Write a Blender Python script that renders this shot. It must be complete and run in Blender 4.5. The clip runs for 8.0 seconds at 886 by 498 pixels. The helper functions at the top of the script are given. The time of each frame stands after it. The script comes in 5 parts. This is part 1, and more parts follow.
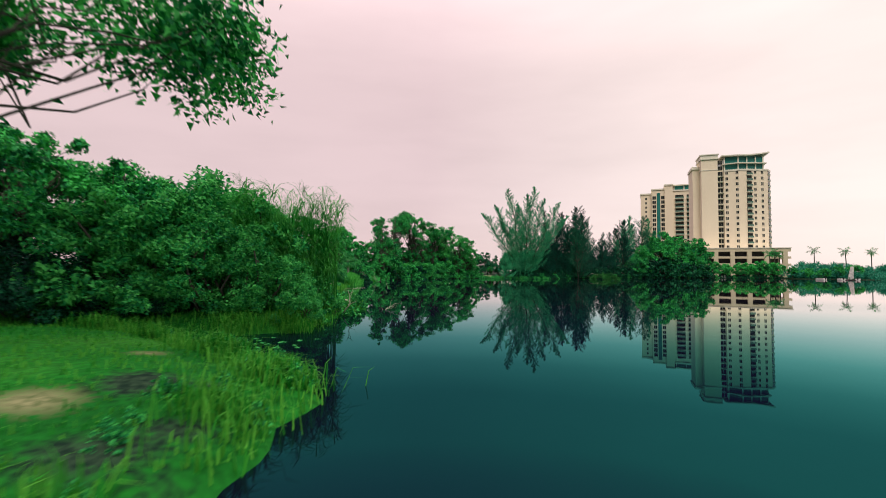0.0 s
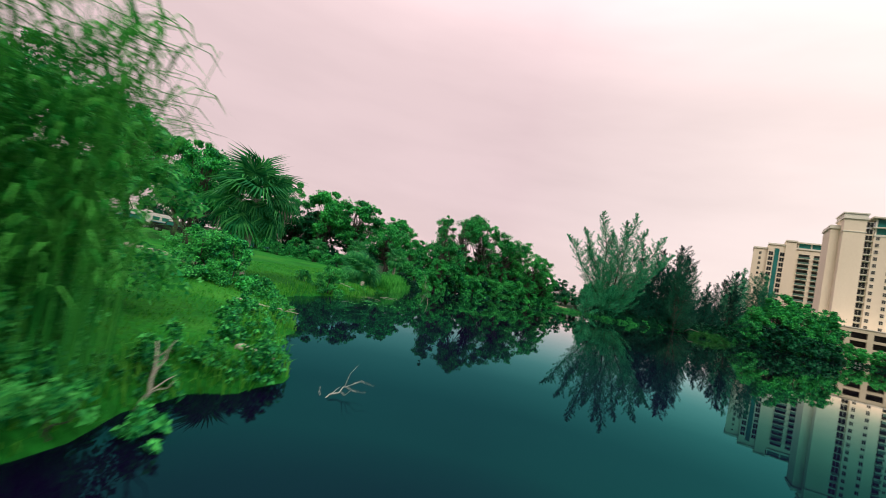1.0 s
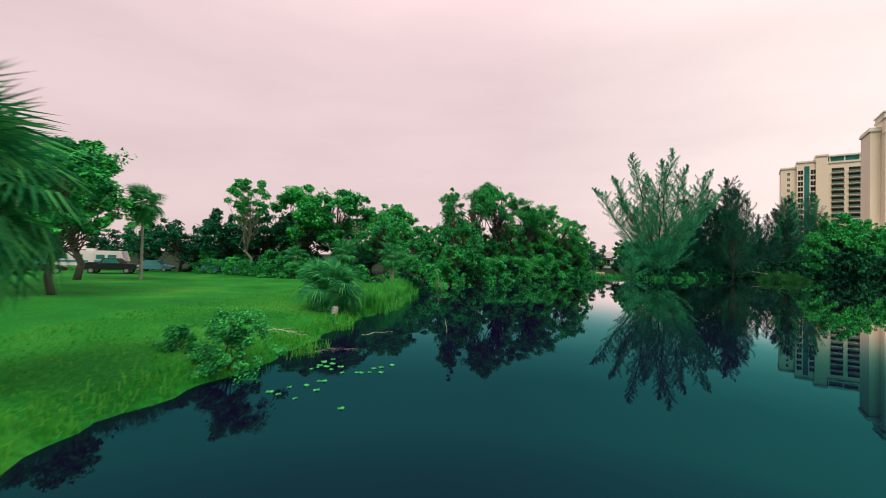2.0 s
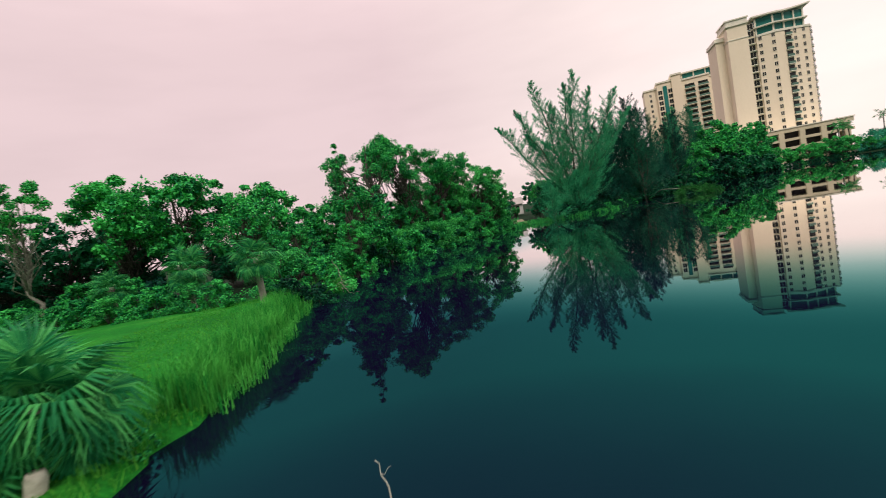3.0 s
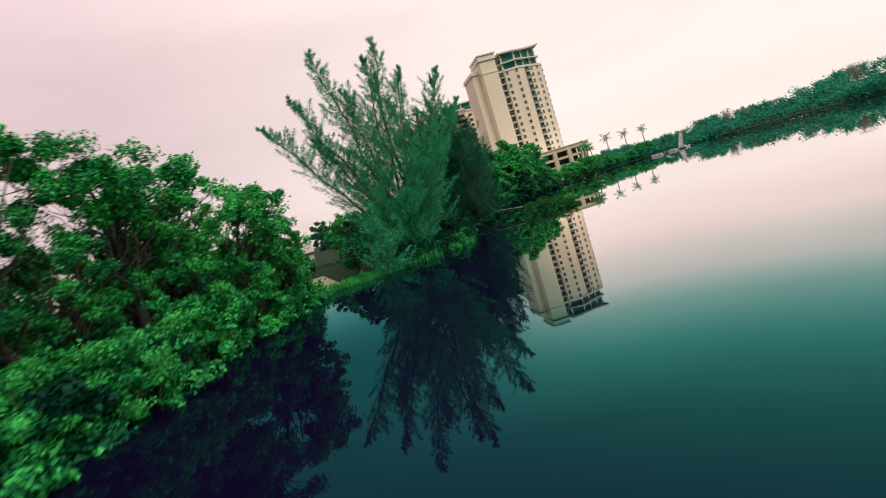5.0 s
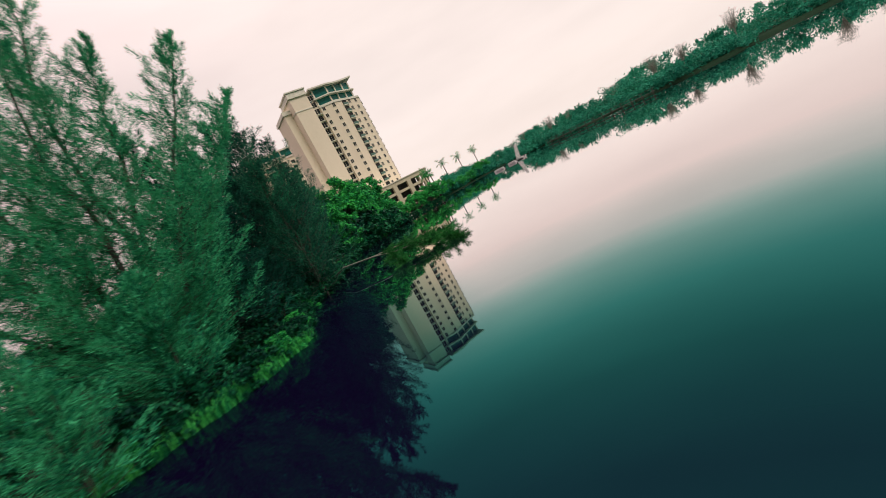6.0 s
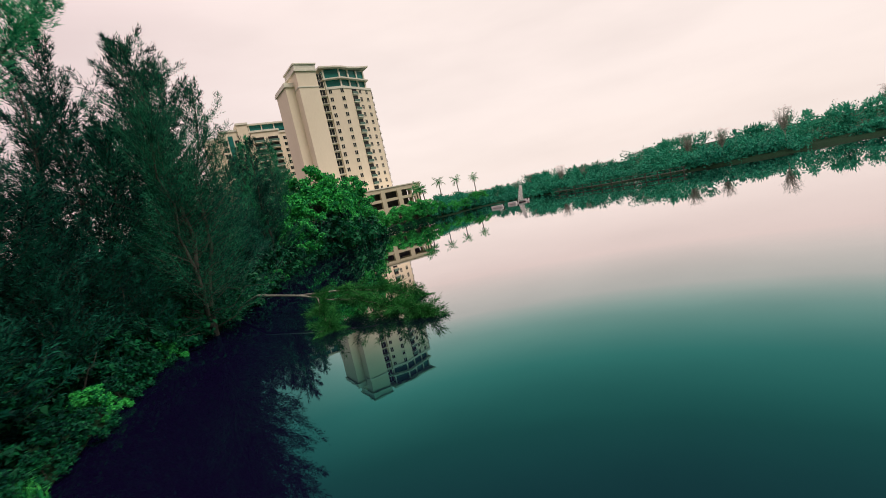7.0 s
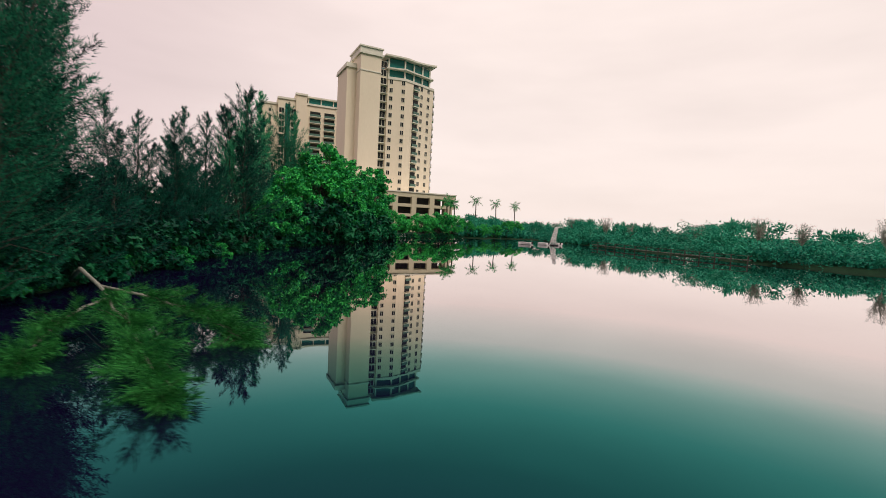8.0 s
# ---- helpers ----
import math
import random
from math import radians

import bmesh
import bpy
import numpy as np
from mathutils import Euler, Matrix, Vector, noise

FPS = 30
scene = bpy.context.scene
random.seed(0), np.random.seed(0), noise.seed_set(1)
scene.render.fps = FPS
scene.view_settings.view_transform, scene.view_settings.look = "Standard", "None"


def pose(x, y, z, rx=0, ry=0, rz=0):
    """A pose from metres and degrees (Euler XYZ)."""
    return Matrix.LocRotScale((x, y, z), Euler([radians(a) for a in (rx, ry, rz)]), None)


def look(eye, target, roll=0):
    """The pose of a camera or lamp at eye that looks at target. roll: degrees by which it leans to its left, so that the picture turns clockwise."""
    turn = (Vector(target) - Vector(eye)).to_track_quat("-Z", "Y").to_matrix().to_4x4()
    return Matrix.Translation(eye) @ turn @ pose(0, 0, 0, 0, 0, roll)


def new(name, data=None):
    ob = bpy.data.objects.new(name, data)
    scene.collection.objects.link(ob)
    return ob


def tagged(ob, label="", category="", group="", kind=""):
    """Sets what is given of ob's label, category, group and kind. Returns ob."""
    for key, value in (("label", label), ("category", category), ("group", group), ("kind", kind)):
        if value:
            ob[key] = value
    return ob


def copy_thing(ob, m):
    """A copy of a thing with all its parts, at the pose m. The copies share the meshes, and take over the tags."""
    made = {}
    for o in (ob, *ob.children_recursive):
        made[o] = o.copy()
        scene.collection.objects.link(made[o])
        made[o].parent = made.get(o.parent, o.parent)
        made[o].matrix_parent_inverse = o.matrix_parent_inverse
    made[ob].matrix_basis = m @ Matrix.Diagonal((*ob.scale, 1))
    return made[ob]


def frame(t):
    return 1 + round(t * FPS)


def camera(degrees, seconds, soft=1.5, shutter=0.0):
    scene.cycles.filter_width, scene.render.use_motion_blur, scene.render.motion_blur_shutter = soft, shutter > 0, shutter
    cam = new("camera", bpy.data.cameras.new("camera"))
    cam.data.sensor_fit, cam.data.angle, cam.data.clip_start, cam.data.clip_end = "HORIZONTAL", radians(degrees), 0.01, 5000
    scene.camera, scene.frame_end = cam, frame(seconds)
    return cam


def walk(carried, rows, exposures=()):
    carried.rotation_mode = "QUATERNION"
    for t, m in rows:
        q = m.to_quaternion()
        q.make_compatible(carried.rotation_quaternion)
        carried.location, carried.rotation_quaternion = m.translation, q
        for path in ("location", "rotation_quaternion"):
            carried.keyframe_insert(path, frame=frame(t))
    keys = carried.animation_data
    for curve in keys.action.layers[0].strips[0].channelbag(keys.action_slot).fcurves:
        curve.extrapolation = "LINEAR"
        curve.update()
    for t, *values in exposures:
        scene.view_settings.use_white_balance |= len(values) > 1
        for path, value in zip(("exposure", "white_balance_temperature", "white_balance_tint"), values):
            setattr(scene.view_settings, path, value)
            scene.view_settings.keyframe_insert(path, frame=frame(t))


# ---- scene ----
cam = camera(90.3, 8.0, soft=0.8, shutter=0.18)


def carried_pose(x, y, z, yaw, pitch, roll):
    """A level camera at (x, y, z) turned by yaw, lifted by pitch and leaning by roll, in degrees."""
    return pose(x, y, z) @ pose(0, 0, 0, 90 + pitch, 0, yaw) @ pose(0, 0, 0, 0, 0, roll)


PATH = [
    (0.0, carried_pose(-8.93, -43.95, 2.00, -14.07, 2.76, 0.66)),
    (0.5, carried_pose(-7.49, -37.40, 2.10, -12.53, 3.87, 7.49)),
    (0.8, carried_pose(-6.12, -33.21, 2.21, -7.74, 3.99, 9.61)),
    (1.0, carried_pose(-5.38, -30.28, 2.64, -4.39, 3.23, 11.42)),
    (1.2, carried_pose(-4.59, -27.33, 2.87, -2.10, 3.21, 10.76)),
    (2.3, carried_pose(-4.46, -11.16, 3.63, -5.95, -0.68, -3.06)),
    (2.5, carried_pose(-4.21, -8.22, 3.75, -7.88, -1.77, -5.71)),
    (3.0, carried_pose(-3.39, -1.74, 3.70, -15.73, -3.91, -10.29)),
    (3.5, carried_pose(-2.27, 2.09, 3.65, -22.20, -5.56, -8.99)),
    (4.0, carried_pose(0.41, 11.50, 3.48, -28.50, -5.27, -8.79)),
    (4.5, carried_pose(4.19, 20.64, 3.57, -35.40, -4.85, -13.03)),
    (5.0, carried_pose(9.11, 28.79, 4.59, -44.18, -5.11, -17.20)),
    (5.2, carried_pose(11.38, 32.65, 4.71, -48.65, -4.61, -22.90)),
    (6.3, carried_pose(33.28, 43.86, 4.35, -67.32, -7.64, -25.10)),
    (6.5, carried_pose(35.98, 44.70, 4.76, -67.15, -7.08, -20.90)),
    (7.0, carried_pose(41.18, 47.04, 5.53, -67.26, -6.19, -12.40)),
    (7.5, carried_pose(47.34, 47.91, 6.40, -65.81, -5.38, -3.30)),
    (8.0, carried_pose(54.47, 45.83, 4.92, -62.54, -3.60, 2.93)),
]
walk(cam, PATH, exposures=[(0.0, -0.16), (2.5, -0.1), (3.5, -0.12), (4.5, -0.16), (5.2, -0.2), (6.3, -0.3), (8.0, -0.3)])

# ---- sky and sun: a bright rosy overcast, brightest towards the east ----
world = bpy.data.worlds.new("overcast_sky")
scene.world = world
world.use_nodes = True
wn, wl = world.node_tree.nodes, world.node_tree.links
wn.clear()
w_out = wn.new("ShaderNodeOutputWorld")
w_bg = wn.new("ShaderNodeBackground")
w_sky = wn.new("ShaderNodeTexSky")
w_sky.sky_type, w_sky.sun_disc = "NISHITA", False
w_sky.sun_elevation, w_sky.sun_rotation = radians(52), radians(203)
w_sky.air_density, w_sky.dust_density = 1.0, 4.0
w_sky_dim = wn.new("ShaderNodeVectorMath")
w_sky_dim.operation = "SCALE"
w_sky_dim.inputs["Scale"].default_value = 0.012
wl.new(w_sky.outputs["Color"], w_sky_dim.inputs[0])
w_co = wn.new("ShaderNodeTexCoord")
w_sep = wn.new("ShaderNodeSeparateXYZ")
wl.new(w_co.outputs["Generated"], w_sep.inputs[0])
# east to west: cream to mauve
w_east = wn.new("ShaderNodeMapRange")
w_east.inputs["From Min"].default_value, w_east.inputs["From Max"].default_value = 0.2, 0.86
wl.new(w_sep.outputs["X"], w_east.inputs["Value"])
w_ramp = wn.new("ShaderNodeValToRGB")
w_ramp.color_ramp.elements[0].color = (0.87, 0.66, 0.665, 1)
w_ramp.color_ramp.elements[1].color = (1.19, 1.015, 0.94, 1)
wl.new(w_east.outputs["Result"], w_ramp.inputs["Fac"])
# flat streaks of cloud
w_map = wn.new("ShaderNodeMapping")
w_map.inputs["Scale"].default_value = (1.6, 1.6, 7.0)
wl.new(w_co.outputs["Generated"], w_map.inputs["Vector"])
w_noise = wn.new("ShaderNodeTexNoise")
w_noise.inputs["Scale"].default_value, w_noise.inputs["Detail"].default_value = 1.7, 4.0
wl.new(w_map.outputs["Vector"], w_noise.inputs["Vector"])
w_cl = wn.new("ShaderNodeMapRange")
w_cl.inputs["From Min"].default_value, w_cl.inputs["From Max"].default_value = 0.35, 0.7
w_cl.inputs["To Min"].default_value, w_cl.inputs["To Max"].default_value = 1.02, 0.93
wl.new(w_noise.outputs["Fac"], w_cl.inputs["Value"])
w_mul = wn.new("ShaderNodeVectorMath")
w_mul.operation = "SCALE"
wl.new(w_ramp.outputs["Color"], w_mul.inputs[0])
wl.new(w_cl.outputs["Result"], w_mul.inputs["Scale"])
# an overcast sky grows brighter towards the zenith
w_high = wn.new("ShaderNodeMapRange")
w_high.interpolation_type = "SMOOTHSTEP"
w_high.inputs["From Min"].default_value, w_high.inputs["From Max"].default_value = 0.36, 0.85
w_high.inputs["To Min"].default_value, w_high.inputs["To Max"].default_value = 1.0, 2.3
wl.new(w_sep.outputs["Z"], w_high.inputs["Value"])
# and is dimmed in the unseen south-west, to darken faces turned that way
w_dot = wn.new("ShaderNodeVectorMath")
w_dot.operation = "DOT_PRODUCT"
w_dot.inputs[1].default_value = (-0.62, -0.78, 0.0)
wl.new(w_co.outputs["Generated"], w_dot.inputs[0])
w_unseen_dim = wn.new("ShaderNodeMapRange")
w_unseen_dim.interpolation_type = "SMOOTHSTEP"
w_unseen_dim.inputs["From Min"].default_value, w_unseen_dim.inputs["From Max"].default_value = 0.1, 0.95
w_unseen_dim.inputs["To Min"].default_value, w_unseen_dim.inputs["To Max"].default_value = 1.0, 0.35
wl.new(w_dot.outputs["Value"], w_unseen_dim.inputs["Value"])
w_both = wn.new("ShaderNodeMath")
w_both.operation = "MULTIPLY"
wl.new(w_high.outputs["Result"], w_both.inputs[0])
wl.new(w_unseen_dim.outputs["Result"], w_both.inputs[1])
w_dome = wn.new("ShaderNodeVectorMath")
w_dome.operation = "SCALE"
wl.new(w_mul.outputs["Vector"], w_dome.inputs[0])
wl.new(w_both.outputs[0], w_dome.inputs["Scale"])
w_add = wn.new("ShaderNodeVectorMath")
wl.new(w_dome.outputs["Vector"], w_add.inputs[0])
wl.new(w_sky_dim.outputs["Vector"], w_add.inputs[1])
wl.new(w_add.outputs["Vector"], w_bg.inputs["Color"])
w_bg.inputs["Strength"].default_value = 1.0
wl.new(w_bg.outputs["Background"], w_out.inputs["Surface"])

sun = new("sun", bpy.data.lights.new("sun", "SUN"))
sun.data.energy, sun.data.angle, sun.data.color = 2.1, radians(24), (1.0, 0.92, 0.83)
sun.matrix_world = look((-25, -60, 85), (0, 0, 0))

# ---- helpers for building ----

class MeshMaker:
    """Collects vertices and faces, then makes one mesh."""

    def __init__(self):
        self.v, self.f, self.n = [], [], 0

    def add(self, verts, faces):
        verts = np.asarray(verts, float).reshape(-1, 3)
        self.v.append(verts)
        self.f.extend([tuple(int(i) + self.n for i in f) for f in faces])
        self.n += len(verts)
        return self

    def quads(self, verts):
        """Every four vertices are one face."""
        verts = np.asarray(verts, float).reshape(-1, 3)
        k = len(verts) // 4
        idx = np.arange(4 * k).reshape(k, 4) + self.n
        self.v.append(verts)
        self.f.extend(map(tuple, idx.tolist()))
        self.n += len(verts)
        return self

    def leaves(self, verts):
        """Every three vertices are one leaf."""
        verts = np.asarray(verts, float).reshape(-1, 3)
        k = len(verts) // 3
        self.v.append(verts)
        self.f.extend(map(tuple, (np.arange(3 * k).reshape(k, 3) + self.n).tolist()))
        self.n += len(verts)
        return self

    def box(self, x0, x1, y0, y1, z0, z1):
        p = [(x, y, z) for z in (z0, z1) for x, y in ((x0, y0), (x1, y0), (x1, y1), (x0, y1))]
        return self.add(p, [(3, 2, 1, 0), (4, 5, 6, 7), (0, 1, 5, 4), (1, 2, 6, 5), (2, 3, 7, 6), (3, 0, 4, 7)])

    def prism(self, poly, z0, z1, grow=0.0):
        k = len(poly)
        c = np.mean(np.array(poly, float), axis=0)
        top = [(c[0] + (x - c[0]) * (1 + grow), c[1] + (y - c[1]) * (1 + grow)) for x, y in poly]
        p = [(x, y, z0) for x, y in poly] + [(x, y, z1) for x, y in top]
        return self.add(p, [tuple(range(k))[::-1], tuple(range(k, 2 * k))] + [(i, (i + 1) % k, k + (i + 1) % k, k + i) for i in range(k)])

    def tube(self, points, radii, sides=6):
        P = np.array(points, float)
        n = len(P)
        rings = []
        for i in range(n):
            d = P[min(i + 1, n - 1)] - P[max(i - 1, 0)]
            d = d / (np.linalg.norm(d) + 1e-9)
            a = np.cross(d, (0.31, 0.87, 0.38) if abs(d[2]) > 0.8 else (0, 0, 1.0))
            a /= np.linalg.norm(a) + 1e-9
            b = np.cross(d, a)
            t = np.arange(sides) * 2 * math.pi / sides
            rings.append(P[i] + radii[i] * (np.cos(t)[:, None] * a + np.sin(t)[:, None] * b))
        f = [(i * sides + j, i * sides + (j + 1) % sides, (i + 1) * sides + (j + 1) % sides, (i + 1) * sides + j) for i in range(n - 1) for j in range(sides)]
        f += [tuple(range(sides))[::-1], tuple((n - 1) * sides + j for j in range(sides))]
        return self.add(np.vstack(rings), f)

    def mesh(self, name, smooth=False):
        me = bpy.data.meshes.new(name)
        V = np.vstack(self.v)
        me.vertices.add(len(V))
        me.vertices.foreach_set("co", V.astype(np.float32).ravel())
        sizes = np.array([len(f) for f in self.f], np.int32)
        loops = np.fromiter((i for f in self.f for i in f), np.int32)
        me.loops.add(len(loops))
        me.loops.foreach_set("vertex_index", loops)
        me.polygons.add(len(sizes))
        me.polygons.foreach_set("loop_start", np.concatenate([[0], np.cumsum(sizes)[:-1]]).astype(np.int32))
        me.polygons.foreach_set("loop_total", sizes)
        me.polygons.foreach_set("use_smooth", np.full(len(sizes), smooth))
        me.update(calc_edges=True)
        me.validate()
        return me


def part(name, maker, material, parent, label="", smooth=False):
    """One mesh object under a thing or a part; maker is a MeshMaker or a mesh."""
    me = maker.mesh(name, smooth) if isinstance(maker, MeshMaker) else maker
    if not me.materials:
        me.materials.append(material)
    ob = new(name, me)
    ob.parent = parent
    return tagged(ob, label)


def thing(name, label, category, at=(0, 0, 0), turn=0, group="", scale=1.0):
    ob = new(name)
    ob.empty_display_size = 0.2
    ob.matrix_world = pose(*at, 0, 0, turn) @ Matrix.Scale(scale, 4)
    return tagged(ob, label, category, group)


def single(name, maker, material, label, category="", kind="", group="", smooth=False):
    """A thing that is one mesh."""
    me = maker.mesh(name, smooth) if isinstance(maker, MeshMaker) else maker
    me.materials.append(material)
    return tagged(new(name, me), label, category, group, kind)


def unit(a):
    return a / (np.linalg.norm(a, axis=-1, keepdims=True) + 1e-9)


def leaf_verts(C, D, size, aspect, r, face=None):
    """Pointed leaves: centre, way of the long axis, length, width over length, and the way the blade faces."""
    n = len(C)
    W = unit(np.cross(D, r.normal(size=(n, 3)) if face is None else face))
    s, w = (size / 2)[:, None], (size * aspect * 0.62)[:, None]
    return np.stack([C - D * s * 0.7 + W * w, C + D * s, C - D * s * 0.5 - W * w * 0.9], 1).reshape(-1, 3)


def clump(r, centre, radius, n, size, aspect=0.55, flat=0.75, droop=0.2):
    """Leaves of one bough: a few uneven tufts, fuller outside and on top, with stray sprigs."""
    tufts = unit(r.normal(size=(5, 3))) * r.uniform(0.25, 0.8, (5, 1)) * radius
    pick = r.integers(0, 5, n)
    wide = r.uniform(0.4, 0.75, 5)[pick] * radius
    u = unit(r.normal(size=(n, 3)))
    rad = wide * r.uniform(0.2, 1.0, n) ** 0.5 * np.where(r.uniform(0, 1, n) > 0.93, 1.5, 1.0)
    C = np.array(centre) + (tufts[pick] + u * rad[:, None]) * (1, 1, flat)
    D = unit(u * 0.6 + r.normal(size=(n, 3)) * 0.7 - np.array([0, 0, droop]))
    return leaf_verts(C, D, size * r.uniform(0.6, 1.3, n), aspect, r, u * 0.7 + (0, 0, 1.0) + r.normal(size=(n, 3)) * 0.5)


# ---- materials ----
def node_material(name):
    m = bpy.data.materials.new(name)
    m.use_nodes = True
    return m, m.node_tree.nodes, m.node_tree.links, m.node_tree.nodes["Principled BSDF"]


def ramp(nodes, stops):
    n = nodes.new("ShaderNodeValToRGB")
    e = n.color_ramp.elements
    while len(e) < len(stops):
        e.new(0.5)
    for el, (p, c) in zip(e, stops):
        el.position, el.color = p, (*c, 1)
    return n


def leaf_material(name, dark, mid, light, scale=0.6, rough=0.5, through_light=0.3):
    m, n, l, b = node_material(name)
    geo, co = n.new("ShaderNodeNewGeometry"), n.new("ShaderNodeTexCoord")
    info = n.new("ShaderNodeObjectInfo")
    noise_ = n.new("ShaderNodeTexNoise")
    noise_.inputs["Scale"].default_value, noise_.inputs["Detail"].default_value = scale, 3
    l.new(co.outputs["Object"], noise_.inputs["Vector"])
    a = n.new("ShaderNodeMath")
    a.operation = "MULTIPLY_ADD"
    a.inputs[1].default_value = 0.55
    l.new(geo.outputs["Random Per Island"], a.inputs[0])
    l.new(noise_.outputs["Fac"], a.inputs[2])
    a2 = n.new("ShaderNodeMath")
    a2.operation = "MULTIPLY_ADD"
    a2.inputs[1].default_value = 0.16
    l.new(info.outputs["Random"], a2.inputs[0])
    l.new(a.outputs[0], a2.inputs[2])
    r = ramp(n, [(0.35, dark), (0.72, mid), (1.0, light)])
    l.new(a2.outputs[0], r.inputs["Fac"])
    l.new(r.outputs["Color"], b.inputs["Base Color"])
    b.inputs["Roughness"].default_value = rough
    b.inputs["Specular IOR Level"].default_value = 0.07
    t = n.new("ShaderNodeBsdfTranslucent")
    l.new(r.outputs["Color"], t.inputs["Color"])
    mix = n.new("ShaderNodeMixShader")
    mix.inputs["Fac"].default_value = through_light
    l.new(b.outputs["BSDF"], mix.inputs[1])
    l.new(t.outputs["BSDF"], mix.inputs[2])
    l.new(mix.outputs["Shader"], n["Material Output"].inputs["Surface"])
    return m


def rough_material(name, stops, scale=3.0, rough=0.8, bump=0.3, stretch=(1, 1, 1), metallic=0.0, fine=8.0):
    """Two scales of noise in the colour and in the relief."""
    m, n, l, b = node_material(name)
    co = n.new("ShaderNodeTexCoord")
    mp = n.new("ShaderNodeMapping")
    mp.inputs["Scale"].default_value = stretch
    l.new(co.outputs["Object"], mp.inputs["Vector"])
    big, small = n.new("ShaderNodeTexNoise"), n.new("ShaderNodeTexNoise")
    for k, s in ((big, scale), (small, scale * fine)):
        k.inputs["Scale"].default_value, k.inputs["Detail"].default_value = s, 5
        l.new(mp.outputs["Vector"], k.inputs["Vector"])
    mixf = n.new("ShaderNodeMath")
    mixf.operation = "MULTIPLY_ADD"
    mixf.inputs[1].default_value = 0.35
    half = n.new("ShaderNodeMath")
    half.operation = "MULTIPLY"
    half.inputs[1].default_value = 0.65
    l.new(big.outputs["Fac"], half.inputs[0])
    l.new(small.outputs["Fac"], mixf.inputs[0])
    l.new(half.outputs[0], mixf.inputs[2])
    r = ramp(n, stops)
    l.new(mixf.outputs[0], r.inputs["Fac"])
    l.new(r.outputs["Color"], b.inputs["Base Color"])
    b.inputs["Roughness"].default_value, b.inputs["Metallic"].default_value = rough, metallic
    if bump:
        bp = n.new("ShaderNodeBump")
        bp.inputs["Strength"].default_value, bp.inputs["Distance"].default_value = bump, 0.02
        l.new(small.outputs["Fac"], bp.inputs["Height"])
        l.new(bp.outputs["Normal"], b.inputs["Normal"])
    return m


def plain_material(name, colour, rough=0.5, metallic=0.0):
    return rough_material(name, [(0.3, tuple(c * 0.82 for c in colour)), (0.7, colour)], 1.5, rough, 0.05, metallic=metallic)


M_LEAF = leaf_material("broad_leaf", (0.0008, 0.026, 0.016), (0.008, 0.20, 0.060), (0.056, 0.50, 0.095), 0.6, 0.5, 0.1)
M_LEAF_BRIGHT = leaf_material("young_leaf", (0.001, 0.026, 0.016), (0.010, 0.21, 0.060), (0.07, 0.52, 0.10), 0.6, 0.5, 0.1)
M_THICKET = leaf_material("thicket_leaf", (0.002, 0.055, 0.028), (0.014, 0.26, 0.065), (0.075, 0.46, 0.095), 0.9)
# leaf colour darkened to carry the deep shade under trees
M_LEAF_UNDERSHADE = leaf_material("shade_coloured_leaf", (0.0006, 0.009, 0.011), (0.0016, 0.040, 0.025), (0.007, 0.11, 0.040), 0.6, 0.5, 0.08)
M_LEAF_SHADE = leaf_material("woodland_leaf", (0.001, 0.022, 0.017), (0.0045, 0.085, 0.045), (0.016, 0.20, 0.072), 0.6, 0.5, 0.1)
M_NEEDLE = leaf_material("needle_sprays", (0.0010, 0.028, 0.021), (0.010, 0.20, 0.098), (0.062, 0.46, 0.20), 0.5, 0.6, 0.1)
# darker needle copies, painted for trees that stand backlit and in shade
M_NEEDLE_SHADED = leaf_material("shaded_needle_sprays", (0.0004, 0.005, 0.008), (0.0012, 0.024, 0.022), (0.010, 0.12, 0.072), 0.5, 0.6, 0.06)
M_NEEDLE_HALF_SHADED = leaf_material("half_shaded_needle_sprays", (0.0006, 0.012, 0.012), (0.0035, 0.066, 0.042), (0.027, 0.22, 0.11), 0.5, 0.6, 0.08)
M_PALM = leaf_material("palm_leaf", (0.002, 0.060, 0.026), (0.014, 0.20, 0.062), (0.07, 0.38, 0.10), 0.8, 0.45, 0.25)
M_REED = leaf_material("reed_blades", (0.004, 0.11, 0.020), (0.016, 0.24, 0.032), (0.07, 0.40, 0.06), 0.7, 0.6, 0.3)
M_GRASS = leaf_material("grass_blades", (0.004, 0.12, 0.014), (0.015, 0.23, 0.02), (0.08, 0.35, 0.038), 0.35, 0.6, 0.3)
# bluer, with lifted darks: distance haze put into the leaf colour
M_FAR = leaf_material("hazed_far_leaf", (0.005, 0.075, 0.052), (0.014, 0.20, 0.125), (0.035, 0.31, 0.18), 0.05)
M_BARK = rough_material("bark", [(0.3, (0.018, 0.021, 0.016)), (0.7, (0.072, 0.078, 0.058))], 4, 0.9, 0.6, (1, 1, 0.25))
M_BARK_PALE = rough_material("pale_bark", [(0.3, (0.12, 0.13, 0.105)), (0.7, (0.30, 0.31, 0.25))], 5, 0.85, 0.5, (1, 1, 0.4))
M_DRIFT = rough_material("bleached_wood", [(0.3, (0.27, 0.27, 0.21)), (0.7, (0.55, 0.55, 0.46))], 6, 0.8, 0.4)
M_STUCCO = rough_material("cream_stucco", [(0.25, (0.70, 0.62, 0.46)), (0.6, (0.78, 0.70, 0.535)), (0.85, (0.82, 0.75, 0.59))], 0.09, 0.85, 0.15, (1, 1, 0.35), 0.0, 20)
